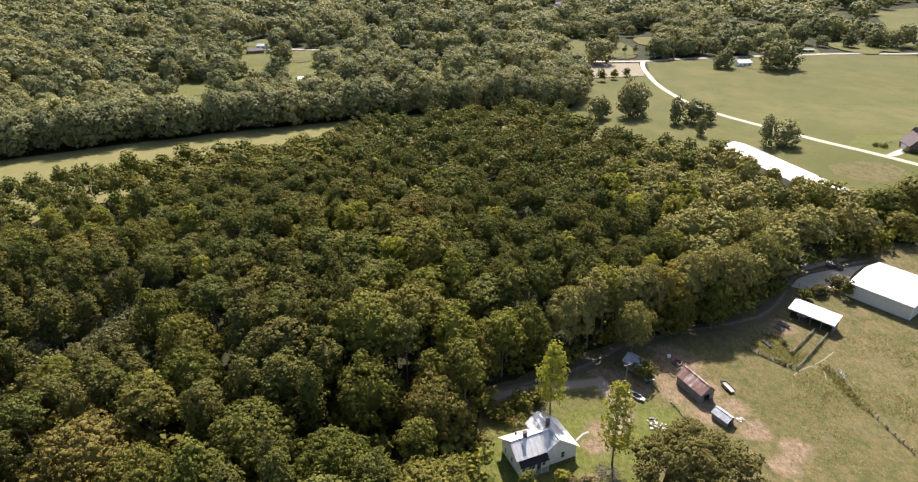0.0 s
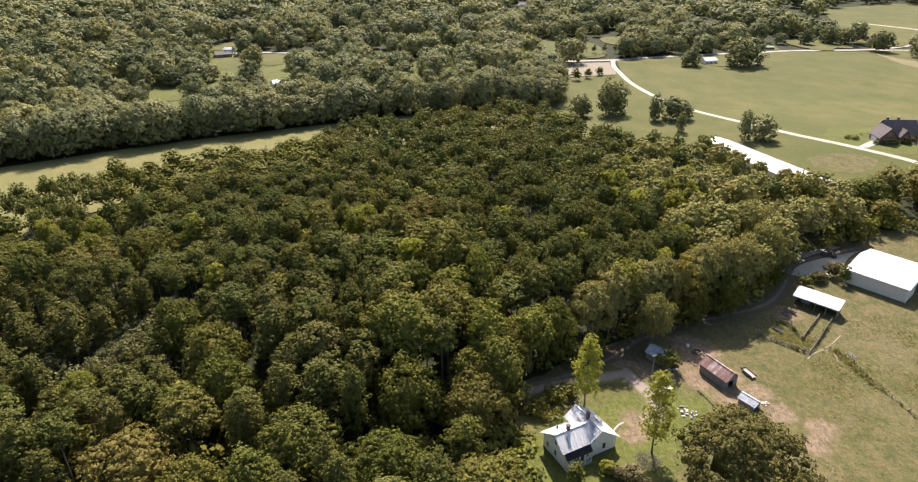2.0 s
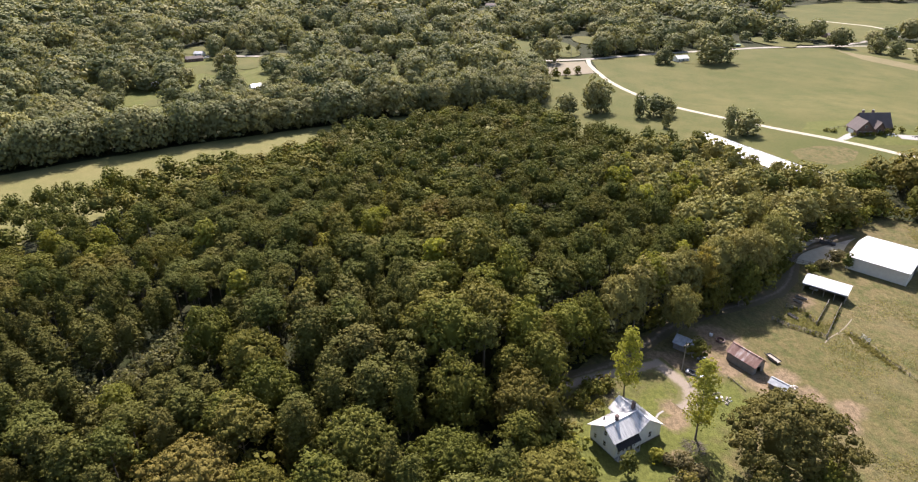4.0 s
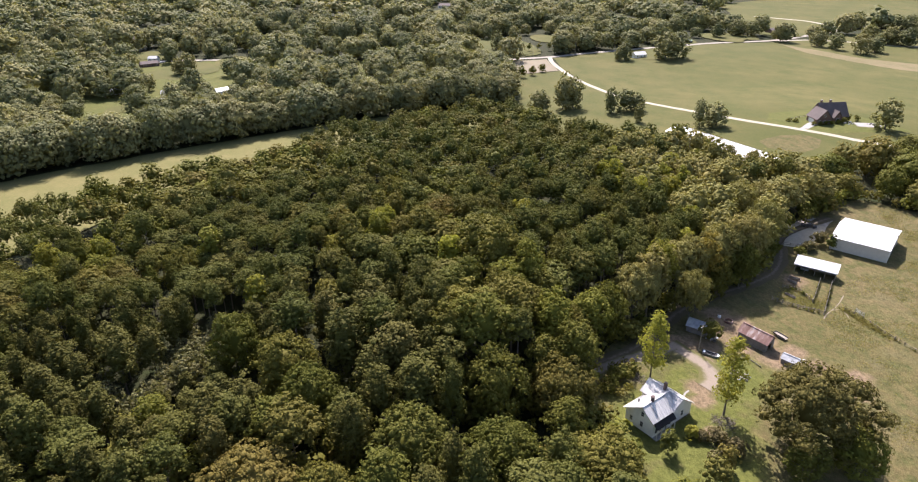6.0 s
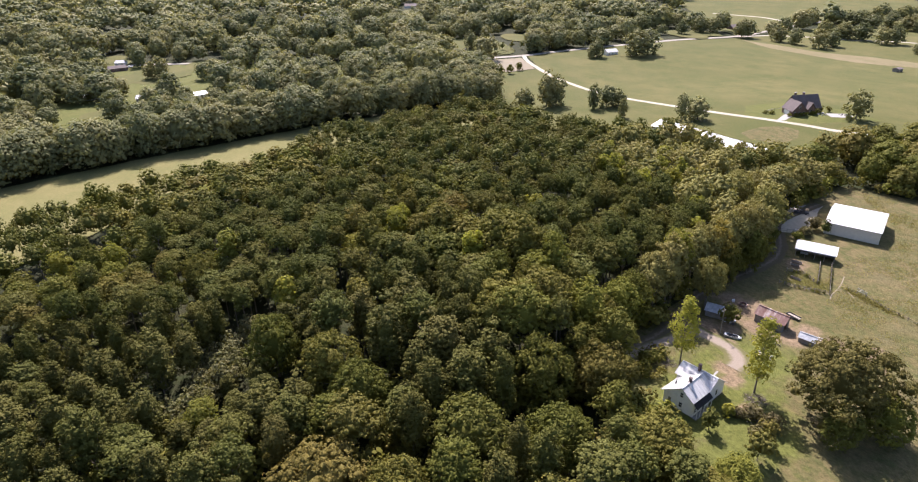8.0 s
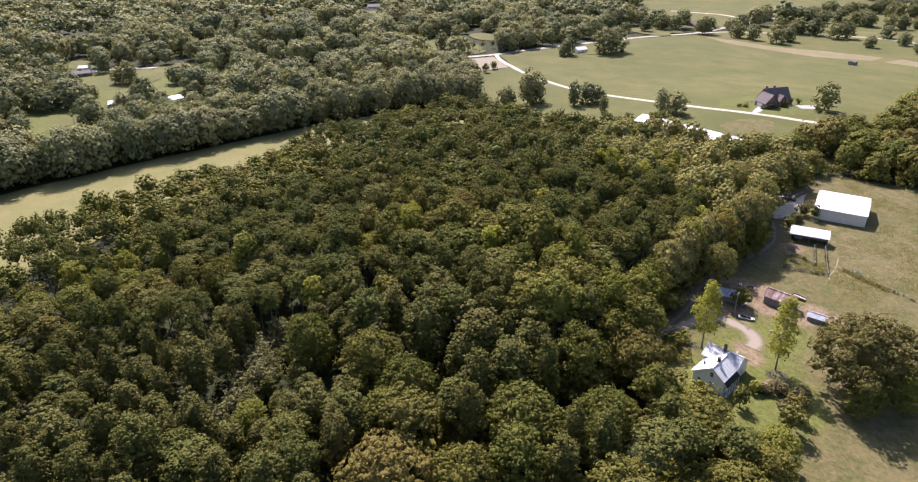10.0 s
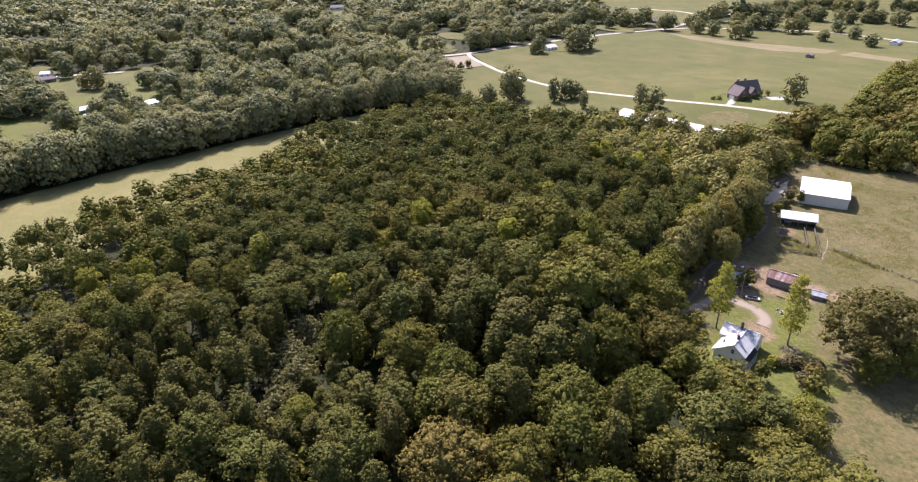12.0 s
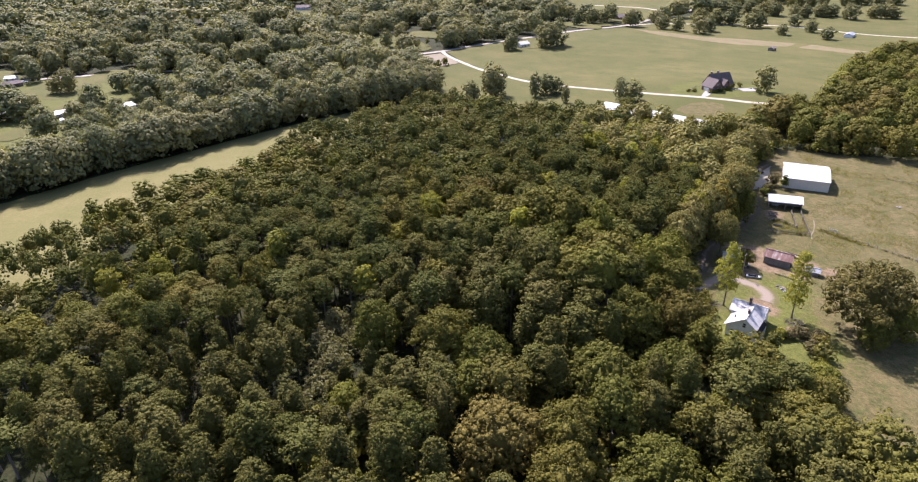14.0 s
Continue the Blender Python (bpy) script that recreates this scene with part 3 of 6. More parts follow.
    window(h, (-0.11, 3.3, 2.0), (0, -1, 0), 0.75, 1.3)
    window(h, (-0.11, 6.3, 1.9), (0, -1, 0), 0.7, 1.2)
    return h


def metal_barn():
    b = thing("metal_barn", "large beige metal barn with a white roof", "barn", frame_at(120.6, 171.4, math.degrees(math.atan2(-14.4, 10.7))))
    L, D, E, R = 17.9, 21.0, 4.7, 6.6
    part("wall", prism(bmesh.new(), [(s, 0, -0.3 if z == 0 else z) for s, z in ((0, 0), (L, 0), (L, E), (0, E))], (0, 0.12, 0)), M_BEIGE, b)
    part("wall", prism(bmesh.new(), [(s, D - 0.12, -0.3 if z == 0 else z) for s, z in ((0, 0), (L, 0), (L, E), (0, E))], (0, 0.12, 0)), M_BEIGE, b)
    for s in (0, L - 0.12):
        part("wall", prism(bmesh.new(), [(s, w, z) for w, z in ((0.12, -0.3), (D - 0.12, -0.3), (D - 0.12, E), (D / 2, R), (0.12, E))], (0.12, 0, 0)), M_BEIGE, b)
    o = 0.35
    for w0, w1 in ((-o, D / 2), (D + o, D / 2)):
        roof_sheet("roof_sheet", b, (-o, w0, E + 0.1), (L + o, w0, E + 0.1), (L + o, w1, R + 0.16), (-o, w1, R + 0.16), M_WHITETIN, "white ribbed metal roof slope", 0.1, 0.9)
    part("ridge_cap", beam(bmesh.new(), (-o, D / 2, R + 0.22), (L + o, D / 2, R + 0.22), 0.4, 0.08), M_WHITETIN, b)
    for s in (-0.03, L + 0.03):
        part("corner_trim", one_box(s - 0.06, s + 0.06, -0.05, 0.1, -0.2, E), M_PAINTED, b)
    part("eave_gutter", one_box(-o, L + o, -o - 0.14, -o, E - 0.06, E + 0.08), M_PAINTED, b)
    dr = part("sliding_door", one_box(L + 0.005, L + 0.09, 7.5, 12.5, 0, 4.0), M_DARK, b, "dark open doorway side of the barn")
    part("door_rail", one_box(L + 0.01, L + 0.14, 5.5, 14.5, 4.02, 4.14), M_PAINTED, dr)
    return b


def open_shelter():
    deg = math.degrees(math.atan2(151.8 - 161.0, 106.0 - 97.9))
    b = thing("open_shelter", "open timber cattle shelter with a white metal roof", "shelter", frame_at(97.2, 160.2, deg))
    L, D = 12.3, 4.2
    roof_sheet("roof_sheet", b, (-0.4, -0.3, 3.05), (L + 0.4, -0.3, 3.05), (L + 0.4, D + 0.3, 4.5), (-0.4, D + 0.3, 4.5), M_WHITETIN, "white metal roof", 0.1, 0.9)
    part("fascia", one_box(-0.4, L + 0.4, -0.36, -0.3, 2.75, 3.02), M_PAINTED, b)
    for i in range(5):
        s = 0.1 + i * (L - 0.2) / 4
        part("post", one_box(s - 0.09, s + 0.09, 0.0, 0.18, -0.3, 3.0), M_POST, b)
        part("post", one_box(s - 0.09, s + 0.09, D - 0.18, D, -0.3, 4.25), M_POST, b)
        part("rafter", beam(bmesh.new(), (s, -0.25, 2.88), (s, D + 0.2, 4.28), 0.08, 0.18), M_POST, b)
    n = 28
    for i in range(n):
        part("wall_board", one_box(L * i / n + 0.01, L * (i + 1) / n - 0.01, D, D + 0.04, -0.2, 4.28), M_GREYWOOD, b)
    for s in (0.02, L - 0.06):
        part("side_wall", prism(bmesh.new(), [(s, 0.9, -0.2), (s, D, -0.2), (s, D, 4.25), (s, 0.9, 3.25)], (0.04, 0, 0)), M_GREYWOOD, b)
    part("feed_trough", one_box(1.5, 4.0, 2.6, 3.3, -0.1, 0.6), M_GREYTIN, b)
    return b


def plank_barn(name, label, x, y, deg, L, D, E, R, roof_mat, roof_label, wall_mat, over=0.3, lean=0.0):
    """A small gabled farm building; its ridge runs along its length."""
    b = thing(name, label, "shed", frame_at(x, y, deg))
    part("wall", prism(bmesh.new(), [(0, 0, -0.2), (L, 0, -0.2), (L, 0, E), (0, 0, E)], (0, 0.1, 0)), wall_mat, b)
    part("wall", prism(bmesh.new(), [(0, D, -0.2), (L, D, -0.2), (L, D, E), (0, D, E)], (0, -0.1, 0)), wall_mat, b)
    part("wall", prism(bmesh.new(), [(0, 0.1, -0.2), (0, D - 0.1, -0.2), (0, D - 0.1, E), (0, D / 2, R), (0, 0.1, E)], (0.1, 0, 0)), wall_mat, b)
    part("wall", prism(bmesh.new(), [(L, 0.1, 1.9), (L, D - 0.1, 1.9), (L, D - 0.1, E), (L, D / 2, R), (L, 0.1, E)], (-0.1, 0, 0)), wall_mat, b)
    for w0, w1 in ((0.1, D * 0.3), (D * 0.7, D - 0.1)):
        part("wall", one_box(L - 0.1, L, w0, w1, -0.2, 1.9), wall_mat, b)
    k = (R - E) / (D / 2)
    for w0 in (-over, D + over):
        z0 = E - k * over + 0.08
        roof_sheet("roof_sheet", b, (-over, w0, z0), (L + over * 2, w0, z0), (L + over * 2, D / 2, R + 0.08), (-over, D / 2, R + 0.08), roof_mat, roof_label, 0.05, 0.66)
    part("ridge_cap", beam(bmesh.new(), (-over, D / 2, R + 0.14), (L + over * 2, D / 2, R + 0.14), 0.3, 0.06), roof_mat, b)
    return b


def brick_house():
    h = thing("brick_house", "large brown-roofed brick house with steep gables", "house", frame_at(221.0, 302.5, -8))
    part("wall", one_box(5, 21, 2, 13, -0.5, 3.4), M_BRICK, h)
    part("wall", one_box(0, 9, -2, 8, -0.5, 3.2), M_BRICK, h)

    def gable(x0, x1, y0, y1, e, r, along_x):
        o = 0.5
        if along_x:
            m = (y0 + y1) / 2
            for w in (y0 - o, y1 + o):
                roof_sheet("roof_slope", h, (x0 - o, w, e), (x1 + o, w, e), (x1 + o, m, r), (x0 - o, m, r), M_BROWNROOF, "", 0.15, 0)
            for s in (x0, x1 - 0.2):
                part("gable_wall", prism(bmesh.new(), [(s, y0, e - 0.1), (s, y1, e - 0.1), (s, m, r - 0.2)], (0.2, 0, 0)), M_BRICK, h)
        else:
            m = (x0 + x1) / 2
            for w in (x0 - o, x1 + o):
                roof_sheet("roof_slope", h, (w, y0 - o, e), (w, y1 + o, e), (m, y1 + o, r), (m, y0 - o, r), M_BROWNROOF, "", 0.15, 0)
            for s in (y0, y1 - 0.2):
                part("gable_wall", prism(bmesh.new(), [(x0, s, e - 0.1), (x1, s, e - 0.1), (m, s, r - 0.2)], (0, 0.2, 0)), M_BRICK, h)

    gable(5, 21, 2, 13, 3.0, 10.2, True)
    gable(0, 9, -2, 8, 2.9, 8.2, False)
    gable(11, 15.5, -0.5, 7, 3.1, 7.0, False)
    for s, w in ((7.2, 8.6), (12.6, 8.6)):
        ch = part("chimney", one_box(s - 0.5, s + 0.5, w - 0.45, w + 0.45, 6, 11.2), M_BRICK, h, "brick chimney")
        part("chimney_cap", one_box(s - 0.6, s + 0.6, w - 0.55, w + 0.55, 11.2, 11.4), M_CONCRETE, ch)
    for s in (1.6, 4.5, 7.4):
        window(h, (s, -2.01, 1.6), (1, 0, 0), 1.1, 1.5)
    window(h, (4.5, -2.01, 5.0), (1, 0, 0), 1.0, 1.3)
    for s in (10, 16.6):
        window(h, (s, 1.99, 1.6), (1, 0, 0), 1.0, 1.5)
    part("entry_wall", one_box(11, 15.5, -0.5, 2, -0.5, 3.1), M_BRICK, h)
    window(h, (13.2, -0.51, 1.8), (1, 0, 0), 1.6, 2.0)
    part("garage_door", one_box(-0.06, 0.01, 1, 6, -0.2, 2.4), M_CREAM, h)
    return h


def plain_house(name, label, x, y, deg, L, D, E, R, wall_mat, roof_mat, hip=1.5):
    h = thing(name, label, "house", frame_at(x, y, deg))
    part("wall", one_box(-L / 2, L / 2, -D / 2, D / 2, -0.4, E), wall_mat, h)
    o = 0.4
    for s in (-1, 1):
        part("roof", slab(bmesh.new(), (-L / 2 - o, s * (D / 2 + o), E), (L / 2 + o, s * (D / 2 + o), E), (L / 2 + o - hip, 0, R), (-L / 2 - o + hip, 0, R), 0.15), roof_mat, h)
        part("gable_wall", prism(bmesh.new(), [(s * (L / 2 - 0.01), -D / 2, E - 0.05), (s * (L / 2 - 0.01), D / 2, E - 0.05), (s * (L / 2 - hip + 0.3), 0, R - 0.15)], (-s * 0.15, 0, 0)), wall_mat if hip < 0.5 else roof_mat, h)
    n = max(2, int(L / 3.5))
    for i in range(n):
        s = -L / 2 + (i + 0.5) * L / n
        if i == n // 2:
            part("door", one_box(s - 0.5, s + 0.5, -D / 2 - 0.05, -D / 2 + 0.02, 0, 2.1), M_DARK, h)
        else:
            window(h, (s, -D / 2 - 0.01, 1.5), (1, 0, 0), 1.0, 1.2)
    return h


def long_house():
    ax, ay, bx, by = 157.0, 245.3, 138.5, 310.3
    L = math.hypot(bx - ax, by - ay)
    b = thing("poultry_house", "very long low farm building with a white metal roof", "barn", frame_at(ax, ay, math.degrees(math.atan2(by - ay, bx - ax))))
    W, E, R = 8.0, 3.6, 5.9
    part("wall", one_box(0, L, -W + 0.3, -W + 0.45, -0.5, E), M_BEIGE, b)
    part("wall", one_box(0, L, W - 0.45, W - 0.3, -0.5, E), M_BEIGE, b)
    for s in (0, L - 0.15):
        part("wall", prism(bmesh.new(), [(s, -W + 0.45, -0.5), (s, W - 0.45, -0.5), (s, W - 0.45, E), (s, 0, R), (s, -W + 0.45, E)], (0.15, 0, 0)), M_GREYWOOD, b)
    for w in (-W, W):
        roof_sheet("roof_sheet", b, (-0.5, w, E), (L + 0.5, w, E), (L + 0.5, 0, R + 0.1), (-0.5, 0, R + 0.1), M_WHITETIN, "white metal roof slope", 0.1, 1.2)
    part("end_door", one_box(-0.06, 0.01, -2, 2, 0, 3.0), M_DARK, b)
    return b


farmhouse()
metal_barn()
open_shelter()
plank_barn("log_barn", "old grey plank barn with a rusted tin roof", 54.4, 129.2, math.degrees(math.atan2(122.2 - 129.2, 57.4 - 54.4)), 8.2, 4.4, 2.8, 4.6, M_RUSTTIN, "rust-brown tin roof slope", M_GREYWOOD, 0.3)
plank_barn("small_shed", "small grey plank shed with a pale tin roof", 58.9, 116.7, math.degrees(math.atan2(113.4 - 116.5, 60.7 - 58.9)), 4.0, 2.8, 1.6, 2.5, M_GREYTIN, "pale grey tin roof slope", M_GREYWOOD, 0.25)
plank_barn("lean_shed", "low blue-grey tin roofed shed under the trees", 42.4, 136.2, -50, 5.8, 4.4, 2.1, 3.4, M_GREYTIN, "blue-grey tin roof slope", M_GREYWOOD, 0.3)
brick_house()
long_house()
plain_house("white_house", "small white house by the road", 244, 560, 8, 12, 8, 2.8, 5.2, M_WHITE, M_WHITETIN, 0.2)

# ---- trees ----
OCT_V = np.array([(1, 0, 0), (-1, 0, 0), (0, 1, 0), (0, -1, 0), (0, 0, 1), (0, 0, -1)], float)
OCT_F = np.array([(0, 2, 4), (2, 1, 4), (1, 3, 4), (3, 0, 4), (2, 0, 5), (1, 2, 5), (3, 1, 5), (0, 3, 5)])
_b = bmesh.new()
bmesh.ops.create_icosphere(_b, subdivisions=1, radius=1.0)
ICO_V = np.array([v.co[:] for v in _b.verts])
ICO_F = np.array([[v.index for v in f.verts] for f in _b.faces])
_b.free()


def crown(seed, height, radius, base, boughs, leaves, leaf, shape="round", lump=0.42, core=0.80, span=1.6, ragged=0.4, loose=0.8, dome=1.25, whole=0.7, even=0.5, per=6):
    """A crown of leafy boughs: an uneven inner mass, a rough core to each bough and many small leaf sprays round it.
    Returns points and faces of four corners."""
    g = np.random.default_rng(seed)
    ph, am = g.uniform(0, math.tau, 6), g.uniform(0.04, 0.13, 6)

    def swell(a, zz):
        return 1 + am[0] * math.sin(2 * a + ph[0]) + am[1] * math.sin(3 * a + ph[1] + zz * 2) + am[2] * math.sin(5 * a + ph[2] + zz * 4) + am[3] * math.sin(zz * 7 + ph[3])

    cs, rs = [], []
    for i in range(boughs):
        u = (i + 0.5) / boughs
        a = i * 2.39996 + g.uniform(-0.4, 0.4)
        if shape == "round":
            zz = 1 - span * u
            rad = math.sqrt(max(0.0, 1 - min(1, abs(zz)) ** 2)) * g.uniform(0.7 + 0.22 * even, 1.0) * swell(a, zz)
            c = (math.cos(a) * rad * radius * (1 - lump * 0.8), math.sin(a) * rad * radius * (1 - lump * 0.8), base + (height - base) * (0.50 + 0.40 * zz * swell(a * 2, 1.0) + g.uniform(-0.05, 0.05)))
        else:
            zz = 1 - u
            k = 0.62 if shape == "dome" else 0.95
            rad = (1 - zz ** 2.2) ** k * g.uniform(0.6, 1.0) * swell(a, zz)
            if shape == "spire":
                rad *= 0.55 + 0.45 * min(1.0, zz * 3.0)
            c = (math.cos(a) * rad * radius * 0.84, math.sin(a) * rad * radius * 0.84, base + (height - base) * (0.06 + 0.86 * zz + g.uniform(-0.03, 0.03)))
        k = g.uniform(0.6 + 0.25 * even, 1.5 - 0.3 * even)
        out = g.uniform(0.86 + 0.1 * even, 1.08 - 0.05 * even)
        cs.append((c[0] * out, c[1] * out, c[2])), rs.append(radius * lump * k)
    cs, rs = np.array(cs), np.array(rs)
    vs, fs, n = [], [], 0
    if core > 0.6:
        mid = cs.mean(0)
        jit = 0.85 + 0.3 * g.random((len(ICO_V), 1))
        vs.append(mid + ICO_V * jit * np.array([radius * 0.52, radius * 0.52, (height - base) * 0.28]))
        fs.append(np.concatenate([ICO_F, ICO_F[:, 2:3]], 1))
        n += len(ICO_V)
    bv, bf = (OCT_V * 1.15, OCT_F) if lump < 0.26 else (ICO_V, ICO_F)
    for c, r in zip(cs, rs):
        if core <= 0:
            break
        jit = 0.80 + 0.25 * g.random((len(bv), 1))
        vs.append(c + bv * jit * r * np.array([1, 1, 0.9]) * core * 0.76)
        fs.append(np.concatenate([bf, bf[:, 2:3]], 1) + n)
        n += len(bv)
    # twig ends: small domes of leaf sprays all over the boughs
    count = max(4, leaves // per)
    which = g.choice(boughs, count * 3, p=rs ** 2 / (rs ** 2).sum())
    d = g.normal(size=(count * 3, 3))
    d[:, 2] = np.where(d[:, 2] < -0.35, -d[:, 2], d[:, 2])
    d /= np.linalg.norm(d, axis=1, keepdims=True)
    p = cs[which] + d * (rs[which] * g.uniform(loose, 1.92 - loose, count * 3))[:, None] * np.array([1, 1, 0.9])
    dist = np.linalg.norm(p[:, None] - cs[None], axis=2) / rs[None]
    dist[np.arange(len(p)), which] = 9
    keep = np.where(dist.min(1) > (0.78 if core > 0 else 0.0))[0][:count]
    p, d = p[keep], d[keep]
    out = (p - cs.mean(0)) / np.array([radius, radius, (height - base) * 0.5])
    up = d * (1.2 - whole) + out * whole + np.array([0, 0, 0.2])
    up /= np.linalg.norm(up, axis=1, keepdims=True)
    size = leaf * g.uniform(0.7, 1.35, len(p))
    up, p, size = np.repeat(up, per, 0), np.repeat(p, per, 0), np.repeat(size, per)
    r = g.normal(size=up.shape)
    r /= np.linalg.norm(r, axis=1, keepdims=True)
    way = up * 0.8 + r
    way /= np.linalg.norm(way, axis=1, keepdims=True)
    p = p + way * (size * (0.85 if per > 2 else 0.3))[:, None] * np.array([1, 1, 0.9])
    nrm = up * dome + r * 0.95 + g.normal(size=way.shape) * ragged * 1.2
    nrm /= np.linalg.norm(nrm, axis=1, keepdims=True)
    t = np.cross(nrm, g.normal(size=nrm.shape))
    t /= np.linalg.norm(t, axis=1, keepdims=True)
    b = np.cross(nrm, t)
    s = (size * g.uniform(0.75, 1.25, len(p)))[:, None]
    quad = np.stack([p - t * s * 0.55, p - b * s * 0.40 + nrm * s * 0.10, p + t * s * 0.55, p + b * s * 0.40 + nrm * s * 0.10], 1).reshape(-1, 3)
    vs.append(quad)
    fs.append(np.arange(len(quad)).reshape(-1, 4) + n)
    return np.concatenate(vs), np.concatenate(fs)


def fill(me, v, f, tone=None):
    """Fast mesh from arrays; faces whose last two corners agree are triangles."""
    tri = f[:, 2] == f[:, 3]
    size = np.where(tri, 3, 4)
    mask = np.ones(f.shape, bool)
    mask[tri, 3] = False
    loops = f[mask].astype(np.int32)
    start = np.concatenate([[0], np.cumsum(size)[:-1]]).astype(np.int32)
    me.vertices.add(len(v))
    me.vertices.foreach_set("co", v.astype(np.float32).ravel())
    me.loops.add(len(loops))
    me.loops.foreach_set("vertex_index", loops)
    me.polygons.add(len(f))
    me.polygons.foreach_set("loop_start", start)
    if tone is not None:
        me.attributes.new("tone", "FLOAT", "POINT").data.foreach_set("value", tone.astype(np.float32))
    me.update(calc_edges=True)
    return me


def trunk_mesh(seed, height, base, r, limbs, reach):
    g = random.Random(seed)
    bm = bmesh.new()
    top = (g.uniform(-0.4, 0.4), g.uniform(-0.4, 0.4), base + (height - base) * 0.72)
    mid = (top[0] * 0.4, top[1] * 0.4, base)
    rings = [[bm.verts.new((c[0] + w * math.cos(math.tau * i / 8), c[1] + w * math.sin(math.tau * i / 8), c[2])) for i in range(8)] for c, w in (((0, 0, -0.9), r * 1.5), ((0, 0, 0.6), r), (mid, r * 0.72), (top, r * 0.15))]
    for a, b in zip(rings, rings[1:]):
        for i in range(8):
            bm.faces.new((a[i], a[(i + 1) % 8], b[(i + 1) % 8], b[i]))
    bm.faces.new(rings[-1])
    for i in range(limbs):
        a, u = i * 2.4 + g.uniform(-0.3, 0.3), g.uniform(0.0, 0.75)
        p = Vector(mid).lerp(Vector(top), u)
        q = p + Vector((math.cos(a) * reach * g.uniform(0.5, 0.85), math.sin(a) * reach * g.uniform(0.5, 0.85), (height - base) * g.uniform(0.12, 0.28)))
        frustum(bm, p, q, r * 0.33, r * 0.06, 5)
    return bm


def tree_kind(name, label, category, seed, height, radius, base, boughs, leaves, leaf, material, shape="round", lump=0.42, tr=0.25, limbs=7, span=1.6):
    """A first tree of a kind, kept as the model for copies."""
    ob = thing(name, label, category, Matrix())
    part("trunk", trunk_mesh(seed, height, max(base, 2.0), tr, limbs, radius), M_BARK, ob)
    me = bpy.data.meshes.new("crown")
    fill(me, *crown(seed, height, radius, base, boughs, leaves, leaf, shape, lump, 0.8, span))
    me.materials.append(material)
    cr = new("crown", me)
    cr.parent = ob
    return ob


def blocked(x, y, r=0.0):
    for cx, cy, br in BUILT:
        if math.hypot(x - cx, y - cy) < br + r:
            return True
    return near_line(x, y, LANE, 2.0 + r) or near_line(x, y, LOOP, 3 + r) or near_line(x, y, DRIVE, 4 + r) or near_line(x, y, ROAD, 6 + r)


class Spacer:
    """Keeps scattered trees apart."""

    def __init__(self, cell):
        self.cell, self.d = cell, {}

    def free(self, x, y, r):
        i, j, k = int(x // self.cell), int(y // self.cell), int(r // self.cell) + 1
        for a in range(i - k, i + k + 1):
            for b in range(j - k, j + k + 1):
                for (px, py) in self.d.get((a, b), ()):
                    if (px - x) ** 2 + (py - y) ** 2 < r * r:
                        return False
        return True

    def add(self, x, y):
        self.d.setdefault((int(x // self.cell), int(y // self.cell)), []).append((x, y))


spots = Spacer(4.0)
rng = random.Random(11)

OAKS = [tree_kind("oak_tree", "full-leaved olive green oak in the woodland", "tree", 100 + i, 20.0, r, 6.0, n, 5000, 0.30, M_OAK, lump=l) for i, (r, n, l) in enumerate(((4.9, 62, 0.22), (5.3, 72, 0.205), (5.0, 56, 0.235), (5.6, 78, 0.20), (4.7, 50, 0.24)))]
PINES = [tree_kind("pine_tree", "dark green rounded pine in the woodland", "tree", 200 + i, 21.0, r, 11.0, n, 3700, 0.28, M_PINE, "round", l, 0.22, 6) for i, (r, n, l) in enumerate(((4.3, 58, 0.205), (4.0, 54, 0.21), (4.7, 66, 0.20), (4.4, 60, 0.205)))]
TALL = [tree_kind("oak_tree", "tall full-crowned dark green oak in the woodland", "tree", 240 + i, 21.0, r, 1.5, n, 5400, 0.30, M_DARKOAK, lump=l) for i, (r, n, l) in enumerate(((3.8, 70, 0.25), (3.5, 64, 0.26), (4.1, 76, 0.24), (3.6, 66, 0.25)))]
PALE = [tree_kind("oak_tree", "full-leaved grey-green oak in the woodland", "tree", 120 + i, 20.0, r, 5.0, n, 5000, 0.30, M_GREYOAK, lump=l) for i, (r, n, l) in enumerate(((4.9, 62, 0.22), (5.4, 72, 0.205), (5.1, 58, 0.23)))]
LIMES = [tree_kind("oak_tree", "yellow-green young oak in the woodland", "tree", 140 + i, 20.0, r, 6.0, 48, 4200, 0.30, M_LIME, lump=0.24) for i, r in enumerate((4.2, 4.8))]
for ob in OAKS + PALE + LIMES + PINES + TALL:
    ob["group"] = "woodland trees"


def put_tree(model, x, y, scale, wide=1.0, first=[]):
    m = pose(x, y, gz(x, y) - 0.1, 0, 0, rng.uniform(0, 360)) @ Matrix.Diagonal((scale * wide, scale * wide, scale, 1))
    if model not in first:
        first.append(model)
        model.matrix_basis = m
        return model
    made = copy_thing(model, Matrix())
    made.matrix_basis = m
    return made


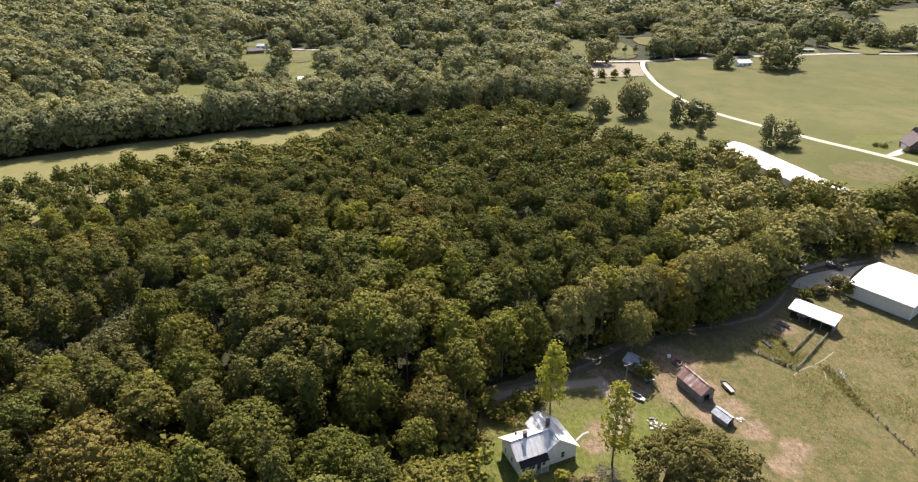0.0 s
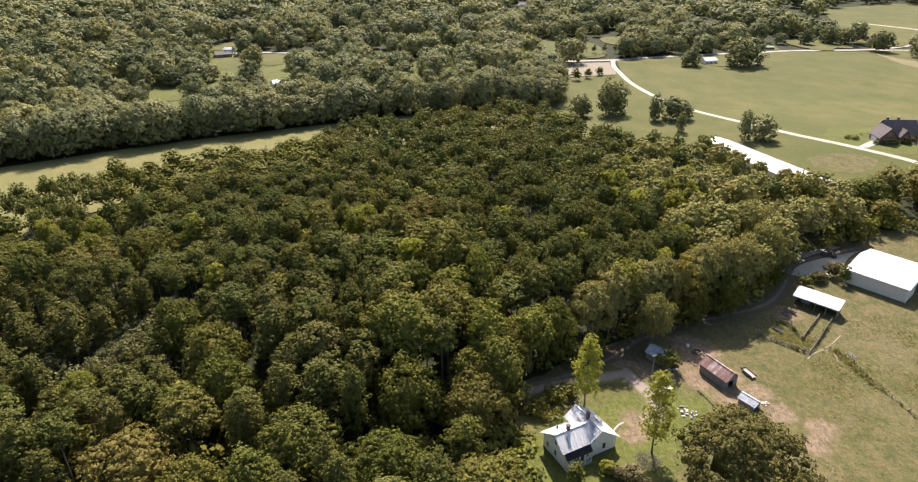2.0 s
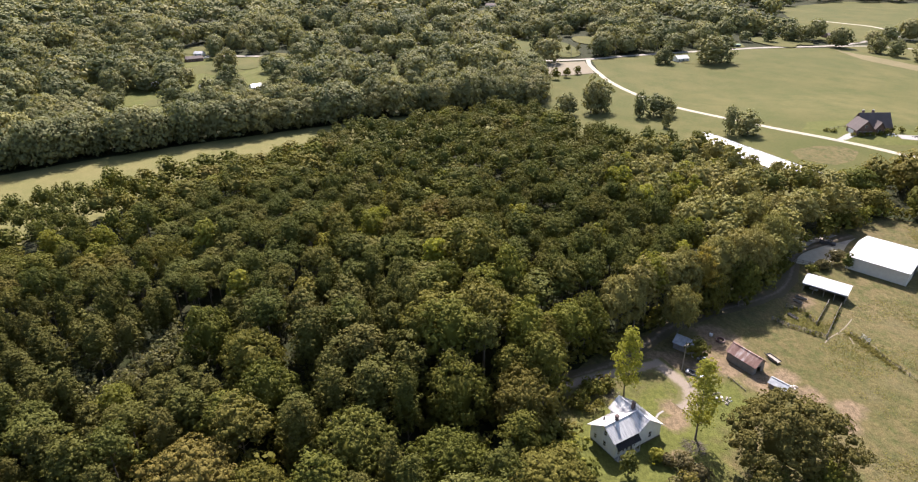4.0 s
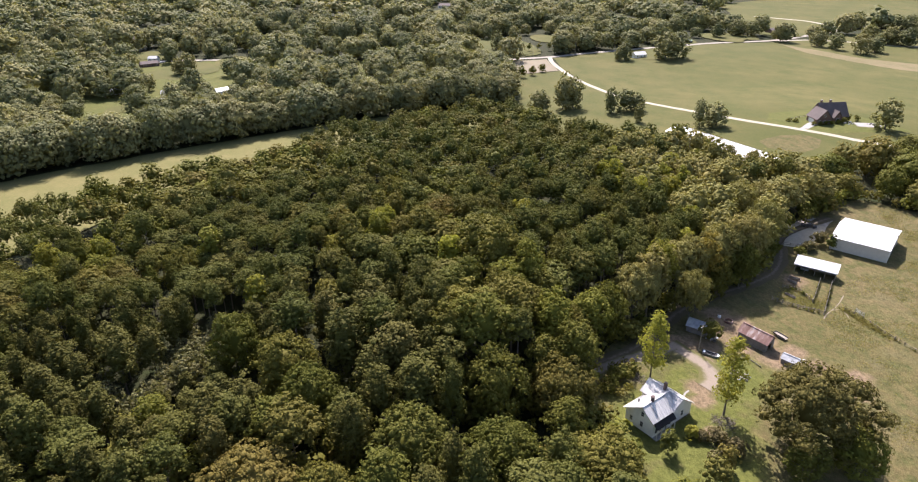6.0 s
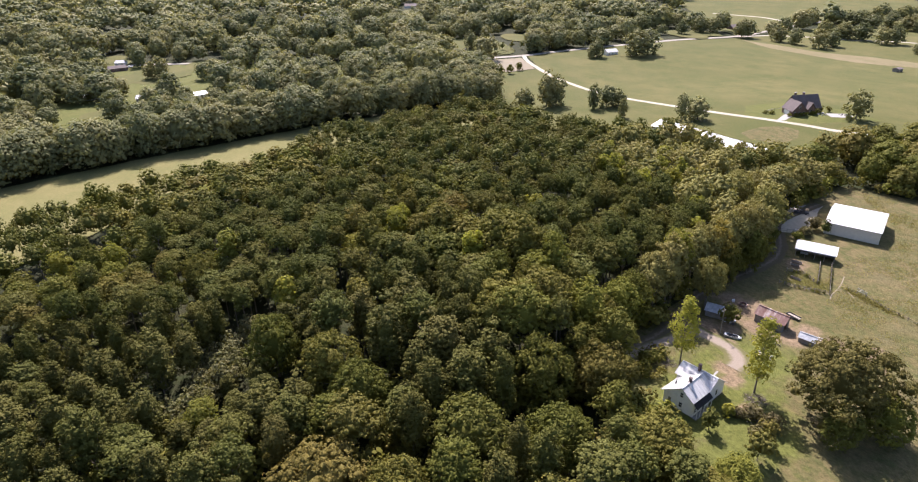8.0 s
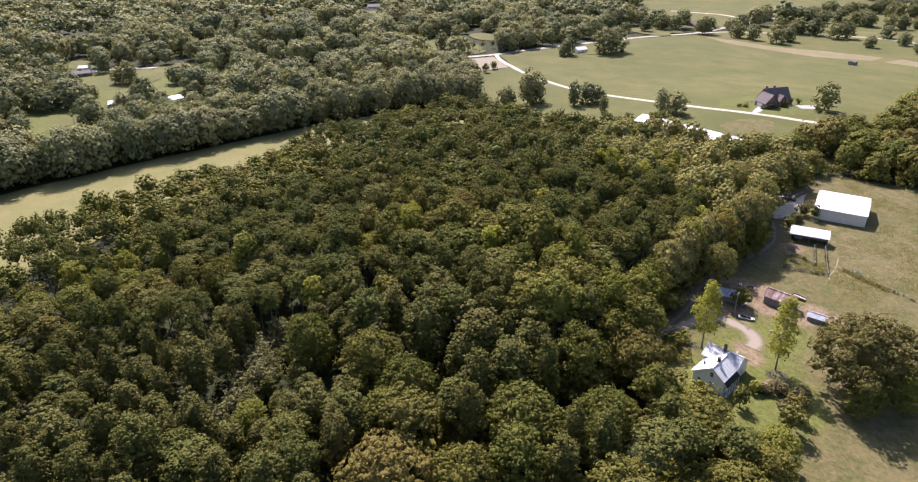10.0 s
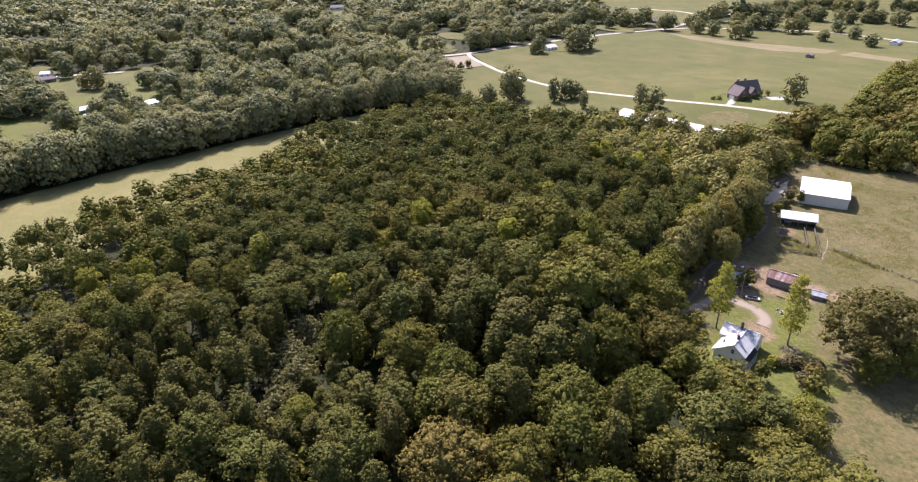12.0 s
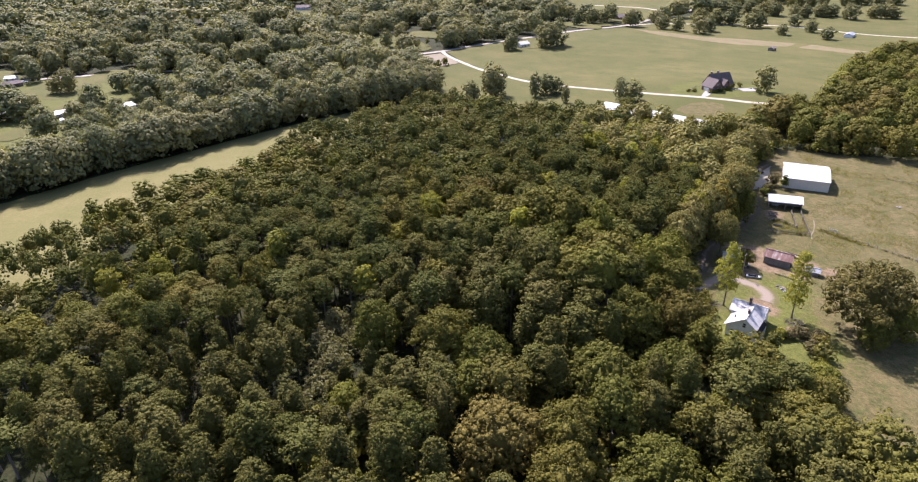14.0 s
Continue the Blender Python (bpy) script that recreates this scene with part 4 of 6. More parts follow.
# the two tall yellowing poplars in the yard
def lone_tree(name, x, y, h, r, low, seed, boughs, leaves, leaf, material, label, lump=0.3, shape="round", tr=0.26, group="", core=0.8):
    ob = thing(name, label, "tree" if h > 6 else "bush", pose(x, y, gz(x, y)))
    if group:
        ob["group"] = group
    part("trunk", trunk_mesh(seed, h, low, tr, 12, r * 0.9), M_BARK, ob)
    me = bpy.data.meshes.new("crown")
    fill(me, *crown(seed, h, r, low, boughs, leaves, leaf, shape, lump, core, 1.6, 0.5 if core == 0 else 0.4, 0.45 if core == 0 else 0.8))
    me.materials.append(material)
    cr = new("crown", me)
    cr.parent = ob
    spots.add(x, y)
    return ob


lone_tree("poplar_tree", 20.7, 117.0, 21.5, 4.5, 4.5, 31, 56, 6200, 0.34, M_YELLOW, "tall slender yellow-green poplar behind the farmhouse", 0.24, "spire", group="yard poplars", core=0.0)
lone_tree("poplar_tree", 32.2, 102.0, 22.5, 4.5, 4.0, 32, 56, 6200, 0.34, M_YELLOW, "tall slender yellowing poplar on the lawn", 0.24, "spire", group="yard poplars", core=0.0)
lone_tree("poplar_tree", 54.7, 162.6, 19.5, 3.0, 7.0, 33, 30, 1500, 0.6, M_YELLOW, "yellow-green poplar among the oaks", 0.34)
lone_tree("oak_tree", 57.4, 152.8, 21.5, 4.8, 3.5, 34, 44, 4200, 0.34, M_GOLDOAK, "oak turning golden brown at the wood edge", 0.26)
lone_tree("rusty_maple", 56.0, 156.0, 15.0, 4.2, 4.0, 34, 26, 1500, 0.6, M_RUST, "rust-tinged maple at the wood edge", 0.34)
for k, (x, y, h) in enumerate(((0.3, 177, 21.5), (-20.4, 169, 22.5), (59.7, 202.8, 22), (-94, 201, 19), (-77, 166, 18), (-57.7, 156.8, 18.5), (60, 225, 21), (74, 205, 20), (12, 196, 20), (70, 248, 18), (54, 212, 19), (79, 221, 19), (84, 212, 19), (65, 176, 20), (110, 245, 14), (57, 230, 19), (93, 238, 17), (-36, 205, 19), (33, 176, 20))):
    lone_tree("poplar_tree", x, y, h, 3.8, 7.0, 50 + k, 28, 1300, 0.66, M_YELLOW if k in (1, 2, 4) else M_LIME if k > 5 else M_OAK, "yellow-green broadleaf standing out in the canopy", 0.36, group="bright canopy trees")

lone_tree("oak_tree", 43.8, 87.4, 21.0, 12.2, 0.5, 35, 150, 26000, 0.33, M_BROWNOAK, "very broad olive-brown oak alone beside the pasture", 0.135, tr=0.6)

# large single trees: x, y, height, radius, label
WIDE = [
    (37, 81, 11, 5.0, "green oak under the broad pasture oak"), (48.5, 79.5, 12, 6.0, "green oak under the broad pasture oak"),
    (-6, 110, 17.5, 7.6, "large domed oak at the wood edge"), (-21, 113, 20, 8.0, "large domed oak at the wood edge"), (-43.5, 99.7, 19, 9.5, "large olive oak in the wood"), (-75, 95, 19, 10, "large olive oak in the wood"), (-62, 88, 18, 7.5, "large olive oak in the wood"),
    (-26, 94, 17, 8.0, "large domed oak at the wood edge"), (-5.5, 87, 14.5, 9.0, "large domed oak before the farmhouse"), (-69, 131.7, 20, 8.5, "large olive oak in the wood"), (45.5, 140.5, 17.5, 5.2, "tall oak over the farm lane"),
    (96, 193, 20, 7.5, "broad oak above the gravel yard"), (109, 197, 18, 6.5, "broad oak above the gravel yard"), (80, 164, 22, 7.0, "broad oak above the farm lane"), (72, 154.5, 17, 5.4, "dark oak hanging over the farm lane"), (61, 151, 14, 4.2, "dark oak hanging over the farm lane"), (-64, 120, 19, 7.5, "large olive oak in the wood"),
    (-17, 66, 16, 10.5, "large domed oak at the wood edge"), (-71, 78, 18, 7.5, "large olive oak in the wood"), (-52, 72, 17, 8.5, "large olive oak in the wood"), (5, 76, 11, 5.6, "domed oak at the wood edge"), (-82, 146, 19, 7.0, "large olive oak in the wood"),
    (137, 241, 14, 4.4, "oak before the long low building"), (131, 252, 13.5, 4.2, "oak before the long low building"), (125, 263, 15.5, 4.8, "oak before the long low building"), (121, 277, 14, 4.5, "oak before the long low building"),
    (-102, 191, 18, 6.5, "bright oak in the wood"), (92, 173, 22, 7.0, "broad oak above the farm lane"), (66, 159, 22, 7.0, "broad oak above the farm lane"), (53, 154.5, 21, 6.0, "broad oak above the farm lane"), (29, 144, 20, 7.0, "broad oak above the farm lane"), (17, 138, 19, 6.5, "broad oak above the farm lane"), (4, 131, 18, 7.0, "broad oak above the farm lane"),
]
LONE = [
    (104, 393, 24, 7.5, "dark oak alone in the field"), (112, 395, 22, 7.0, "dark oak alone in the field"), (83.8, 387, 15, 6.0, "dark oak alone in the field"), (89, 390, 14, 5.0, "dark small tree in the field"),
    (129, 374, 18, 4.5, "narrow dark tree in the field"), (139, 375, 15, 7.0, "dark tree beside the pale lane"), (147, 373, 12, 6.5, "dark tree beside the pale lane"), (134.5, 346, 13, 3.0, "narrow dark tree in the field"),
    (160.4, 322, 17, 4.5, "dark tree beside the pale lane"), (170, 320, 14, 7.5, "dark tree beside the pale lane"),
    (262, 543, 26, 13, "very broad old oak by the white house"), (277, 548, 24, 11, "broad old oak by the white house"), (226, 553, 18, 8, "oak by the white house"), (218, 549, 12, 4.5, "oak by the white house"), (250, 283, 18, 7.5, "oak beside the brick house"),
    (463, 589, 18, 9, "broad far oak at the field edge"), (467, 568, 18, 8, "broad far oak at the field edge"), (472, 540, 20, 10, "broad far oak at the field edge"), (493, 545, 17, 9, "broad far oak at the field edge"), (553, 565, 20, 11, "broad far oak at the field edge"), (551, 537, 18, 9, "broad far oak at the field edge"), (562, 531, 20, 9, "broad far oak at the field edge"), (535, 480, 13, 6.5, "far round tree in the field"), (602, 514, 14, 8, "far round tree in the field"), (574, 473, 14, 7, "far round tree in the field"), (542, 432, 14, 8, "far round tree by the far house"),
    (152, 657, 20, 7, "far tree on the lawn"), (128, 638, 18, 7, "far tree on the lawn"), (421, 668, 20, 11, "broad far oak by the road"), (438, 664, 18, 9, "broad far oak by the road"), (388, 655, 16, 8, "far oak by the road"), (-159.5, 593, 20, 8, "tall far tree on a lawn"), (-186, 517, 17, 9, "round far tree beside a lawn"), (-208, 518, 16, 9, "round far tree beside a lawn"), (-168, 596, 15, 6, "tall far tree on a lawn"),
]
for k, (ax, ay, bx, by, n) in enumerate(((640, 680, 672, 560, 14), (672, 560, 720, 530, 7), (700, 520, 760, 480, 6), (600, 700, 640, 690, 5), (520, 600, 545, 575, 4), (760, 640, 900, 560, 14), (700, 700, 820, 650, 14))):
    for i in range(n):
        u = (i + rng.random()) / n
        LONE.append((ax + (bx - ax) * u + rng.uniform(-9, 9), ay + (by - ay) * u + rng.uniform(-9, 9), rng.uniform(13, 20), rng.uniform(6.5, 11), "round far tree in a tree row"))
BIGOAK = [tree_kind("oak_tree", "broad oak", "tree", 300 + i, 19.0, 9.0, -0.5, 130, 13000, 0.32, M_OAK, "round", 0.165, 0.42, 10, 1.8) for i in range(3)]
PALEOAK = [tree_kind("oak_tree", "broad oak", "tree", 310 + i, 19.0, 9.0, 3.5, 130, 13000, 0.32, M_GREYOAK, "round", 0.165, 0.42, 10, 1.8) for i in range(2)]
for i, (x, y, h, r, label) in enumerate(WIDE):
    ob = put_tree(PALEOAK[i % 2] if x > 25 and y > 120 and "dark" not in label else BIGOAK[i % 3], x, y, h / 19.0, (r / 9.0) / (h / 19.0))
    ob["label"] = label
    spots.add(x, y)
    for a in range(8):
        spots.add(x + r * 0.55 * math.cos(a * 0.785), y + r * 0.55 * math.sin(a * 0.785))
# Field oaks take the far leaf colour with its painted haze.
FIELDOAK = [tree_kind("field_oak", "round dark oak in a field", "tree", 320 + i, 16.0, 6.0, -2.6, 56, 1500, 0.72, M_FAR_HAZED, "round", 0.22, 0.35, 3, 1.85) for i in range(3)]
for i, (x, y, h, r, label) in enumerate(LONE):
    ob = put_tree(FIELDOAK[i % 3], x, y, h / 16.0, (r / 6.0) / (h / 16.0))
    ob["label"] = label
    spots.add(x, y)

# the wood: two kinds of single trees, the rest joined


def canopy(x, y):
    """How tall the wood stands, by place."""
    k = 0.80 + 0.22 * step(-110, -30, x) + 0.14 * math.exp(-((x + 8) ** 2 + (y - 150) ** 2) / 1600) - 0.12 * step(230, 330, y) - 0.10 * math.exp(-((x - 131) ** 2 + (y - 239) ** 2) / 900) - 0.42 * math.exp(-((x + 93) ** 2 + (y - 136) ** 2) / 240) - 0.42 * math.exp(-((x - 2) ** 2 + (y - 96) ** 2) / 330)
    return k + 0.12 * noise.noise((x * 0.03, y * 0.03, 1.0)) + 0.10 * noise.noise((x * 0.09, y * 0.09, 5.0))


ROOM = {}     # free room round each tree


def scatter(poly, gap, tries, keep=lambda x, y: True):
    xs, ys = [p[0] for p in poly], [p[1] for p in poly]
    out = []
    for _ in range(tries):
        x, y = rng.uniform(min(xs), max(xs)), rng.uniform(min(ys), max(ys))
        if keep(x, y) and inside(x, y, poly) and not blocked(x, y, 1.0):
            g = gap * (0.85 + 0.4 * rng.random())
            if spots.free(x, y, g):
                spots.add(x, y)
                out.append((x, y))
                ROOM[(x, y)] = g
    return out


def seen(x, y):
    """The ground that the clip shows, with a margin."""
    return x > -0.74 * y - 60 and y > 0.50 * (x + 129) - 60 and x + 0.6 * y > -110


EDGE = [(-2, 127), (10, 133), (22, 137), (34, 144), (43, 149.5), (52, 152.5), (60, 156), (76, 160), (88, 165.5), (97, 175), (106, 187.5), (126, 197.5)]
edge = []
for (ax, ay), (bx, by) in zip(EDGE, EDGE[1:]):
    n = round(math.hypot(bx - ax, by - ay) / 4.6)
    for i in range(n):
        x, y = ax + (bx - ax) * i / n + rng.uniform(-0.8, 0.8), ay + (by - ay) * i / n + rng.uniform(0, 2.2)
        if spots.free(x, y, 2.5):
            edge.append((x, y))
            spots.add(x, y)
wood = list(edge)


def pale(x, y):
    """Where the grey-green oaks of the east side stand."""
    return x + 12 * noise.noise((x * 0.04, y * 0.04, 6.0)) > 22 and y < 290


def piny(x, y):
    """Above nought where pines prevail."""
    return noise.noise((x * 0.016, y * 0.016, 9.0)) + 0.25 * (1 if -110 < x < 70 and y > 130 or x + 0.3 * y < -72 else -1.0)


for gap, tries, low in ((10.0, 2600, True), (7.6, 5000, True), (6.2, 16000, True), (4.9, 30000, False)):
    wood += scatter(WOOD, gap, tries, lambda x, y: (y < 150 or piny(x, y) < 0.08 if low else y > 150 and piny(x, y) > 0.0) and (gap < 7.0 or y < (165 if gap > 8 else 190)) and seen(x, y) and not near_line(x, y, GAP, 6.5) and not (x > -9 and 76 < y < 113))
wood.sort(key=lambda p: math.hypot(p[0] + 60, p[1] - 40))
joined = []
n_oak = n_pine = 0
edge_set = set(edge)
for x, y in wood:
    pine = piny(x, y) + rng.uniform(-0.35, 0.35) > 0.0 and (x, y) not in edge_set
    room = min(1.5, ROOM.get((x, y), 6.4) / 6.3)
    h = canopy(x, y) * rng.uniform(0.80, 1.12) * (0.78 + 0.22 * room)
    if x + 0.3 * y < -48:
        h, room = h * rng.uniform(0.82, 1.22), room * 0.80
    w = max(0.7, room / h) * rng.uniform(0.98, 1.22)
    if x < -28 and y < 165 and (x, y) not in edge_set and n_oak < 255 and rng.random() < 0.85:
        put_tree(rng.choice(TALL), x, y, h * 1.04, max(0.8, min(1.35, room / h)) * rng.uniform(0.9, 1.15))
        n_oak += 1
    elif pine and n_pine < 295:
        put_tree(rng.choice(PINES), x, y, h, w)
        n_pine += 1
    elif not pine and n_oak < 255:
        put_tree(rng.choice(LIMES if rng.random() < 0.10 else PALE if pale(x, y) else OAKS), x, y, h * 1.02, w * 0.96)
        n_oak += 1
    else:
        joined.append((x, y, h, pine, w))

LOD_OAK = [crown(400 + i, 20.0, 5.2, 6.0, 36, 800, 0.62, "round", 0.25) for i in range(5)]
LOD_PINE = [crown(420 + i, 21.0, 4.5, 11.0, 36, 560, 0.56, "round", 0.195) for i in range(4)]
LOD_MID = [crown(440 + i, 20.0, 8.4 + 0.5 * i, -1.0, 56, 1500, 0.95, "round", 0.25, 0.74, 1.85, 0.08, 0.92, 2.2, 0.8, 0.8, 1) for i in range(6)]
LOD_FAR = [crown(460 + i, 20.0, 10.0 + 0.5 * i, -1.0, 40, 660, 1.5, "round", 0.28, 0.78, 1.85, 0.08, 0.92, 2.6, 0.9, 0.8, 1) for i in range(6)]
LOD_LAST = [crown(480 + i, 20.0, 12.0, -1.0, 18, 96, 2.6, "round", 0.32, 0.85, 1.7, 0.08, 0.92, 2.6, 0.9, 0.8, 1) for i in range(6)]
LOD_BRUSH = [crown(500 + i, 8.0, 3.0, 0.0, 16, 420, 0.42, "round", 0.3, 0.5, ragged=0.6) for i in range(4)]
LOD_SHRUB = [crown(490 + i, 4.0, 2.4, 0.0, 9, 150, 0.62, "round", 0.42, 0.6) for i in range(5)]


def joined_trees(name, items, material, label, category):
    """Many far trees as one mesh. items: models, x, y, scale, width."""
    vs, fs, ts, n = [], [], [], 0
    for models, x, y, s, w in items:
        v, f = models[rng.randrange(len(models))]
        a = rng.uniform(0, math.tau)
        c, sn = math.cos(a) * s * w, math.sin(a) * s * w
        q = np.stack([v[:, 0] * c - v[:, 1] * sn + x, v[:, 0] * sn + v[:, 1] * c + y, v[:, 2] * s + gz(x, y)], 1)
        vs.append(q), fs.append(f + n), ts.append(np.full(len(q), rng.random()))
        n += len(q)
    if not vs:
        return None
    me = bpy.data.meshes.new(name)
    fill(me, np.concatenate(vs), np.concatenate(fs), np.concatenate(ts))
    me.materials.append(material)
    return tagged(new(name, me), label, category, kind="stuff")


joined_trees("wood_oaks", [(LOD_OAK, x, y, h, w * 1.02) for x, y, h, p, w in joined if not p and not pale(x, y)], M_OAK, "dense olive green oak canopy further into the wood", "woodland")
joined_trees("pale_wood_oaks", [(LOD_OAK, x, y, h, w * 1.02) for x, y, h, p, w in joined if not p and pale(x, y)], M_GREYOAK, "dense grey-green oak canopy on the wood's sunny side", "woodland")
joined_trees("wood_pines", [(LOD_PINE, x, y, h, w * 1.02) for x, y, h, p, w in joined if p], M_PINE, "dense dark pine canopy further into the wood", "woodland")
belt = scatter(BELT, 11.5, 7000, seen)
for models, name, near, mat in ((LOD_OAK, "belt_oaks", True, M_GREYOAK), (LOD_MID, "belt_trees", False, M_OAK)):
    joined_trees(name, [(models, x, y, rng.uniform(0.55, 1.0) * min(1.0, canopy(x, y)), rng.uniform(0.85, 1.15)) for x, y in belt if (x < 150) == near], mat, "belt of full-leaved trees behind the metal barn", "woodland")

# far woods, outside the fields
OPEN = [FARFIELD, FARLAWN, WOOD, BELT, STRIP, NORTH, BIG, PLOT, PASTURE]


def far_ok(x, y):
    return seen(x, y) and not any(inside(x, y, p) for p in OPEN) and not any(((x - cx) / r) ** 2 + ((y - cy) / (r * 1.4)) ** 2 < 1 for cx, cy, r in CLEAR)


def low_wood(x, y):
    """How tall the mixed woods beyond the strip stand."""
    return (0.95 - 0.22 * step(80, 170, -x) * (1 if y > 330 else 0)) * (1.0 + 0.45 * noise.noise((x * 0.025, y * 0.025, 4.0)))


def rings(lo, hi, gap):
    """Loose rows of places between two distances."""
    out, y = [], -200.0
    while y < hi:
        x = -1100.0
        while x < 1250:
            px, py = x + rng.uniform(-0.45, 0.45) * gap, y + rng.uniform(-0.45, 0.45) * gap
            d = math.hypot(px + 40, py)
            if lo <= d < hi and noise.noise((px * 0.018, py * 0.018, 8.0)) > (-0.45 if d > 520 else -0.28) and rng.random() < 0.95 and far_ok(px, py) and not blocked(px, py, 1.5):
                out.append((px, py))
            x += gap
        y += gap
    return out


# the dense front of tall trees along the hay strip
FRONT = [(-420, 232), (-237, 314), (-190, 341), (-134, 367), (-72, 391), (-25, 407), (20, 414), (73, 419), (82, 440), (90, 478), (92, 508)]
front = []
for (ax, ay), (bx, by) in zip(FRONT, FRONT[1:]):
    n = round(math.hypot(bx - ax, by - ay) / 10.5)
    for i in range(n):
        for row in (3, 12, 22):
            u, o = (i + rng.uniform(-0.3, 0.3)) / n, row + rng.uniform(-3, 3)
            L = math.hypot(bx - ax, by - ay)
            x, y = ax + (bx - ax) * u - (by - ay) / L * o, ay + (by - ay) * u + (bx - ax) / L * o
            if row == 22 and rng.random() < 0.4 or not seen(x, y) or blocked(x, y, 1.0):
                continue
            front.append((x, y))
            spots.add(x, y)
mid = [p for p in rings(200, 520, 16.5) if spots.free(p[0], p[1], 9.0)]
far = rings(520, 900, 20.5)
last = rings(900, 1450, 31.0)
# All the far woods wear the leaf colour that has haze mixed in.
joined_trees("strip_edge_trees", [(LOD_MID, x, y, rng.uniform(0.8, 1.25), rng.uniform(0.75, 1.1)) for x, y in front], M_FAR_HAZED, "tall dense trees along the hay strip", "woodland")
joined_trees("mid_woods", [(LOD_MID, x, y, rng.uniform(0.8, 1.25) * low_wood(x, y), rng.uniform(0.8, 1.15)) for x, y in mid], M_FAR_HAZED, "thick mixed woods beyond the hay strip", "woodland")
joined_trees("far_woods", [(LOD_FAR, x, y, rng.uniform(0.65, 1.15) * (1.0 + 0.5 * noise.noise((x * 0.02, y * 0.02, 4.0))), rng.uniform(0.8, 1.15)) for x, y in far], M_FAR_HAZED, "far mixed woods with gaps", "woodland")
joined_trees("distant_woods", [(LOD_LAST, x, y, rng.uniform(0.85, 1.25), rng.uniform(0.9, 1.4)) for x, y in last], M_FAR_HAZED, "distant woods with haze put into the leaf colour", "woodland")

# undergrowth along the wood's edges
shrubs = []
for poly, gap, off in ((WOOD[17:], 3.0, 1.6), (BELT, 4.0, 1.0)):
    for (ax, ay), (bx, by) in zip(poly, poly[1:]):
        n = int(math.hypot(bx - ax, by - ay) / gap)
        for i in range(n):
            x, y = ax + (bx - ax) * i / n + rng.uniform(-off, off) * 1.6, ay + (by - ay) * i / n + rng.uniform(-off, off) * 1.6
            if seen(x, y) and not blocked(x, y, -0.5):
                shrubs.append((LOD_SHRUB, x, y, rng.uniform(0.6, 1.7), rng.uniform(0.8, 1.4)))
for cx, cy, r, n in ((11, 119, 5, 16), (16, 123, 3, 6), (0, 100, 3, 10), (0, 90, 3, 10), (1, 108, 2.5, 8)):
    for i in range(n):
        a, q = rng.uniform(0, math.tau), r * math.sqrt(rng.random())
        shrubs.append((LOD_SHRUB, cx + q * math.cos(a), cy + q * math.sin(a), rng.uniform(0.35, 0.9), rng.uniform(0.8, 1.3)))
for i in range(420):
    x, y = rng.uniform(-150, 0), rng.uniform(30, 130)
    if inside(x, y, WOOD) and seen(x, y):
        shrubs.append((LOD_SHRUB, x, y, rng.uniform(0.8, 1.7), rng.uniform(0.9, 1.4)))
gap_brush = []
for i in range(80):
    u, a, q = rng.random(), rng.uniform(0, math.tau), 6.5 * math.sqrt(rng.random())
    gap_brush.append((LOD_BRUSH, GAP[0][0] + (GAP[1][0] - GAP[0][0]) * u + q * math.cos(a), GAP[0][1] + (GAP[1][1] - GAP[0][1]) * u + q * math.sin(a), rng.uniform(0.4, 1.25), rng.uniform(0.8, 1.2)))
joined_trees("gap_brush", gap_brush, M_PALE, "pale grey-green brush in a gap of the wood", "undergrowth")
joined_trees("undergrowth", shrubs, M_OAK, "dense green undergrowth along the wood edge", "undergrowth")

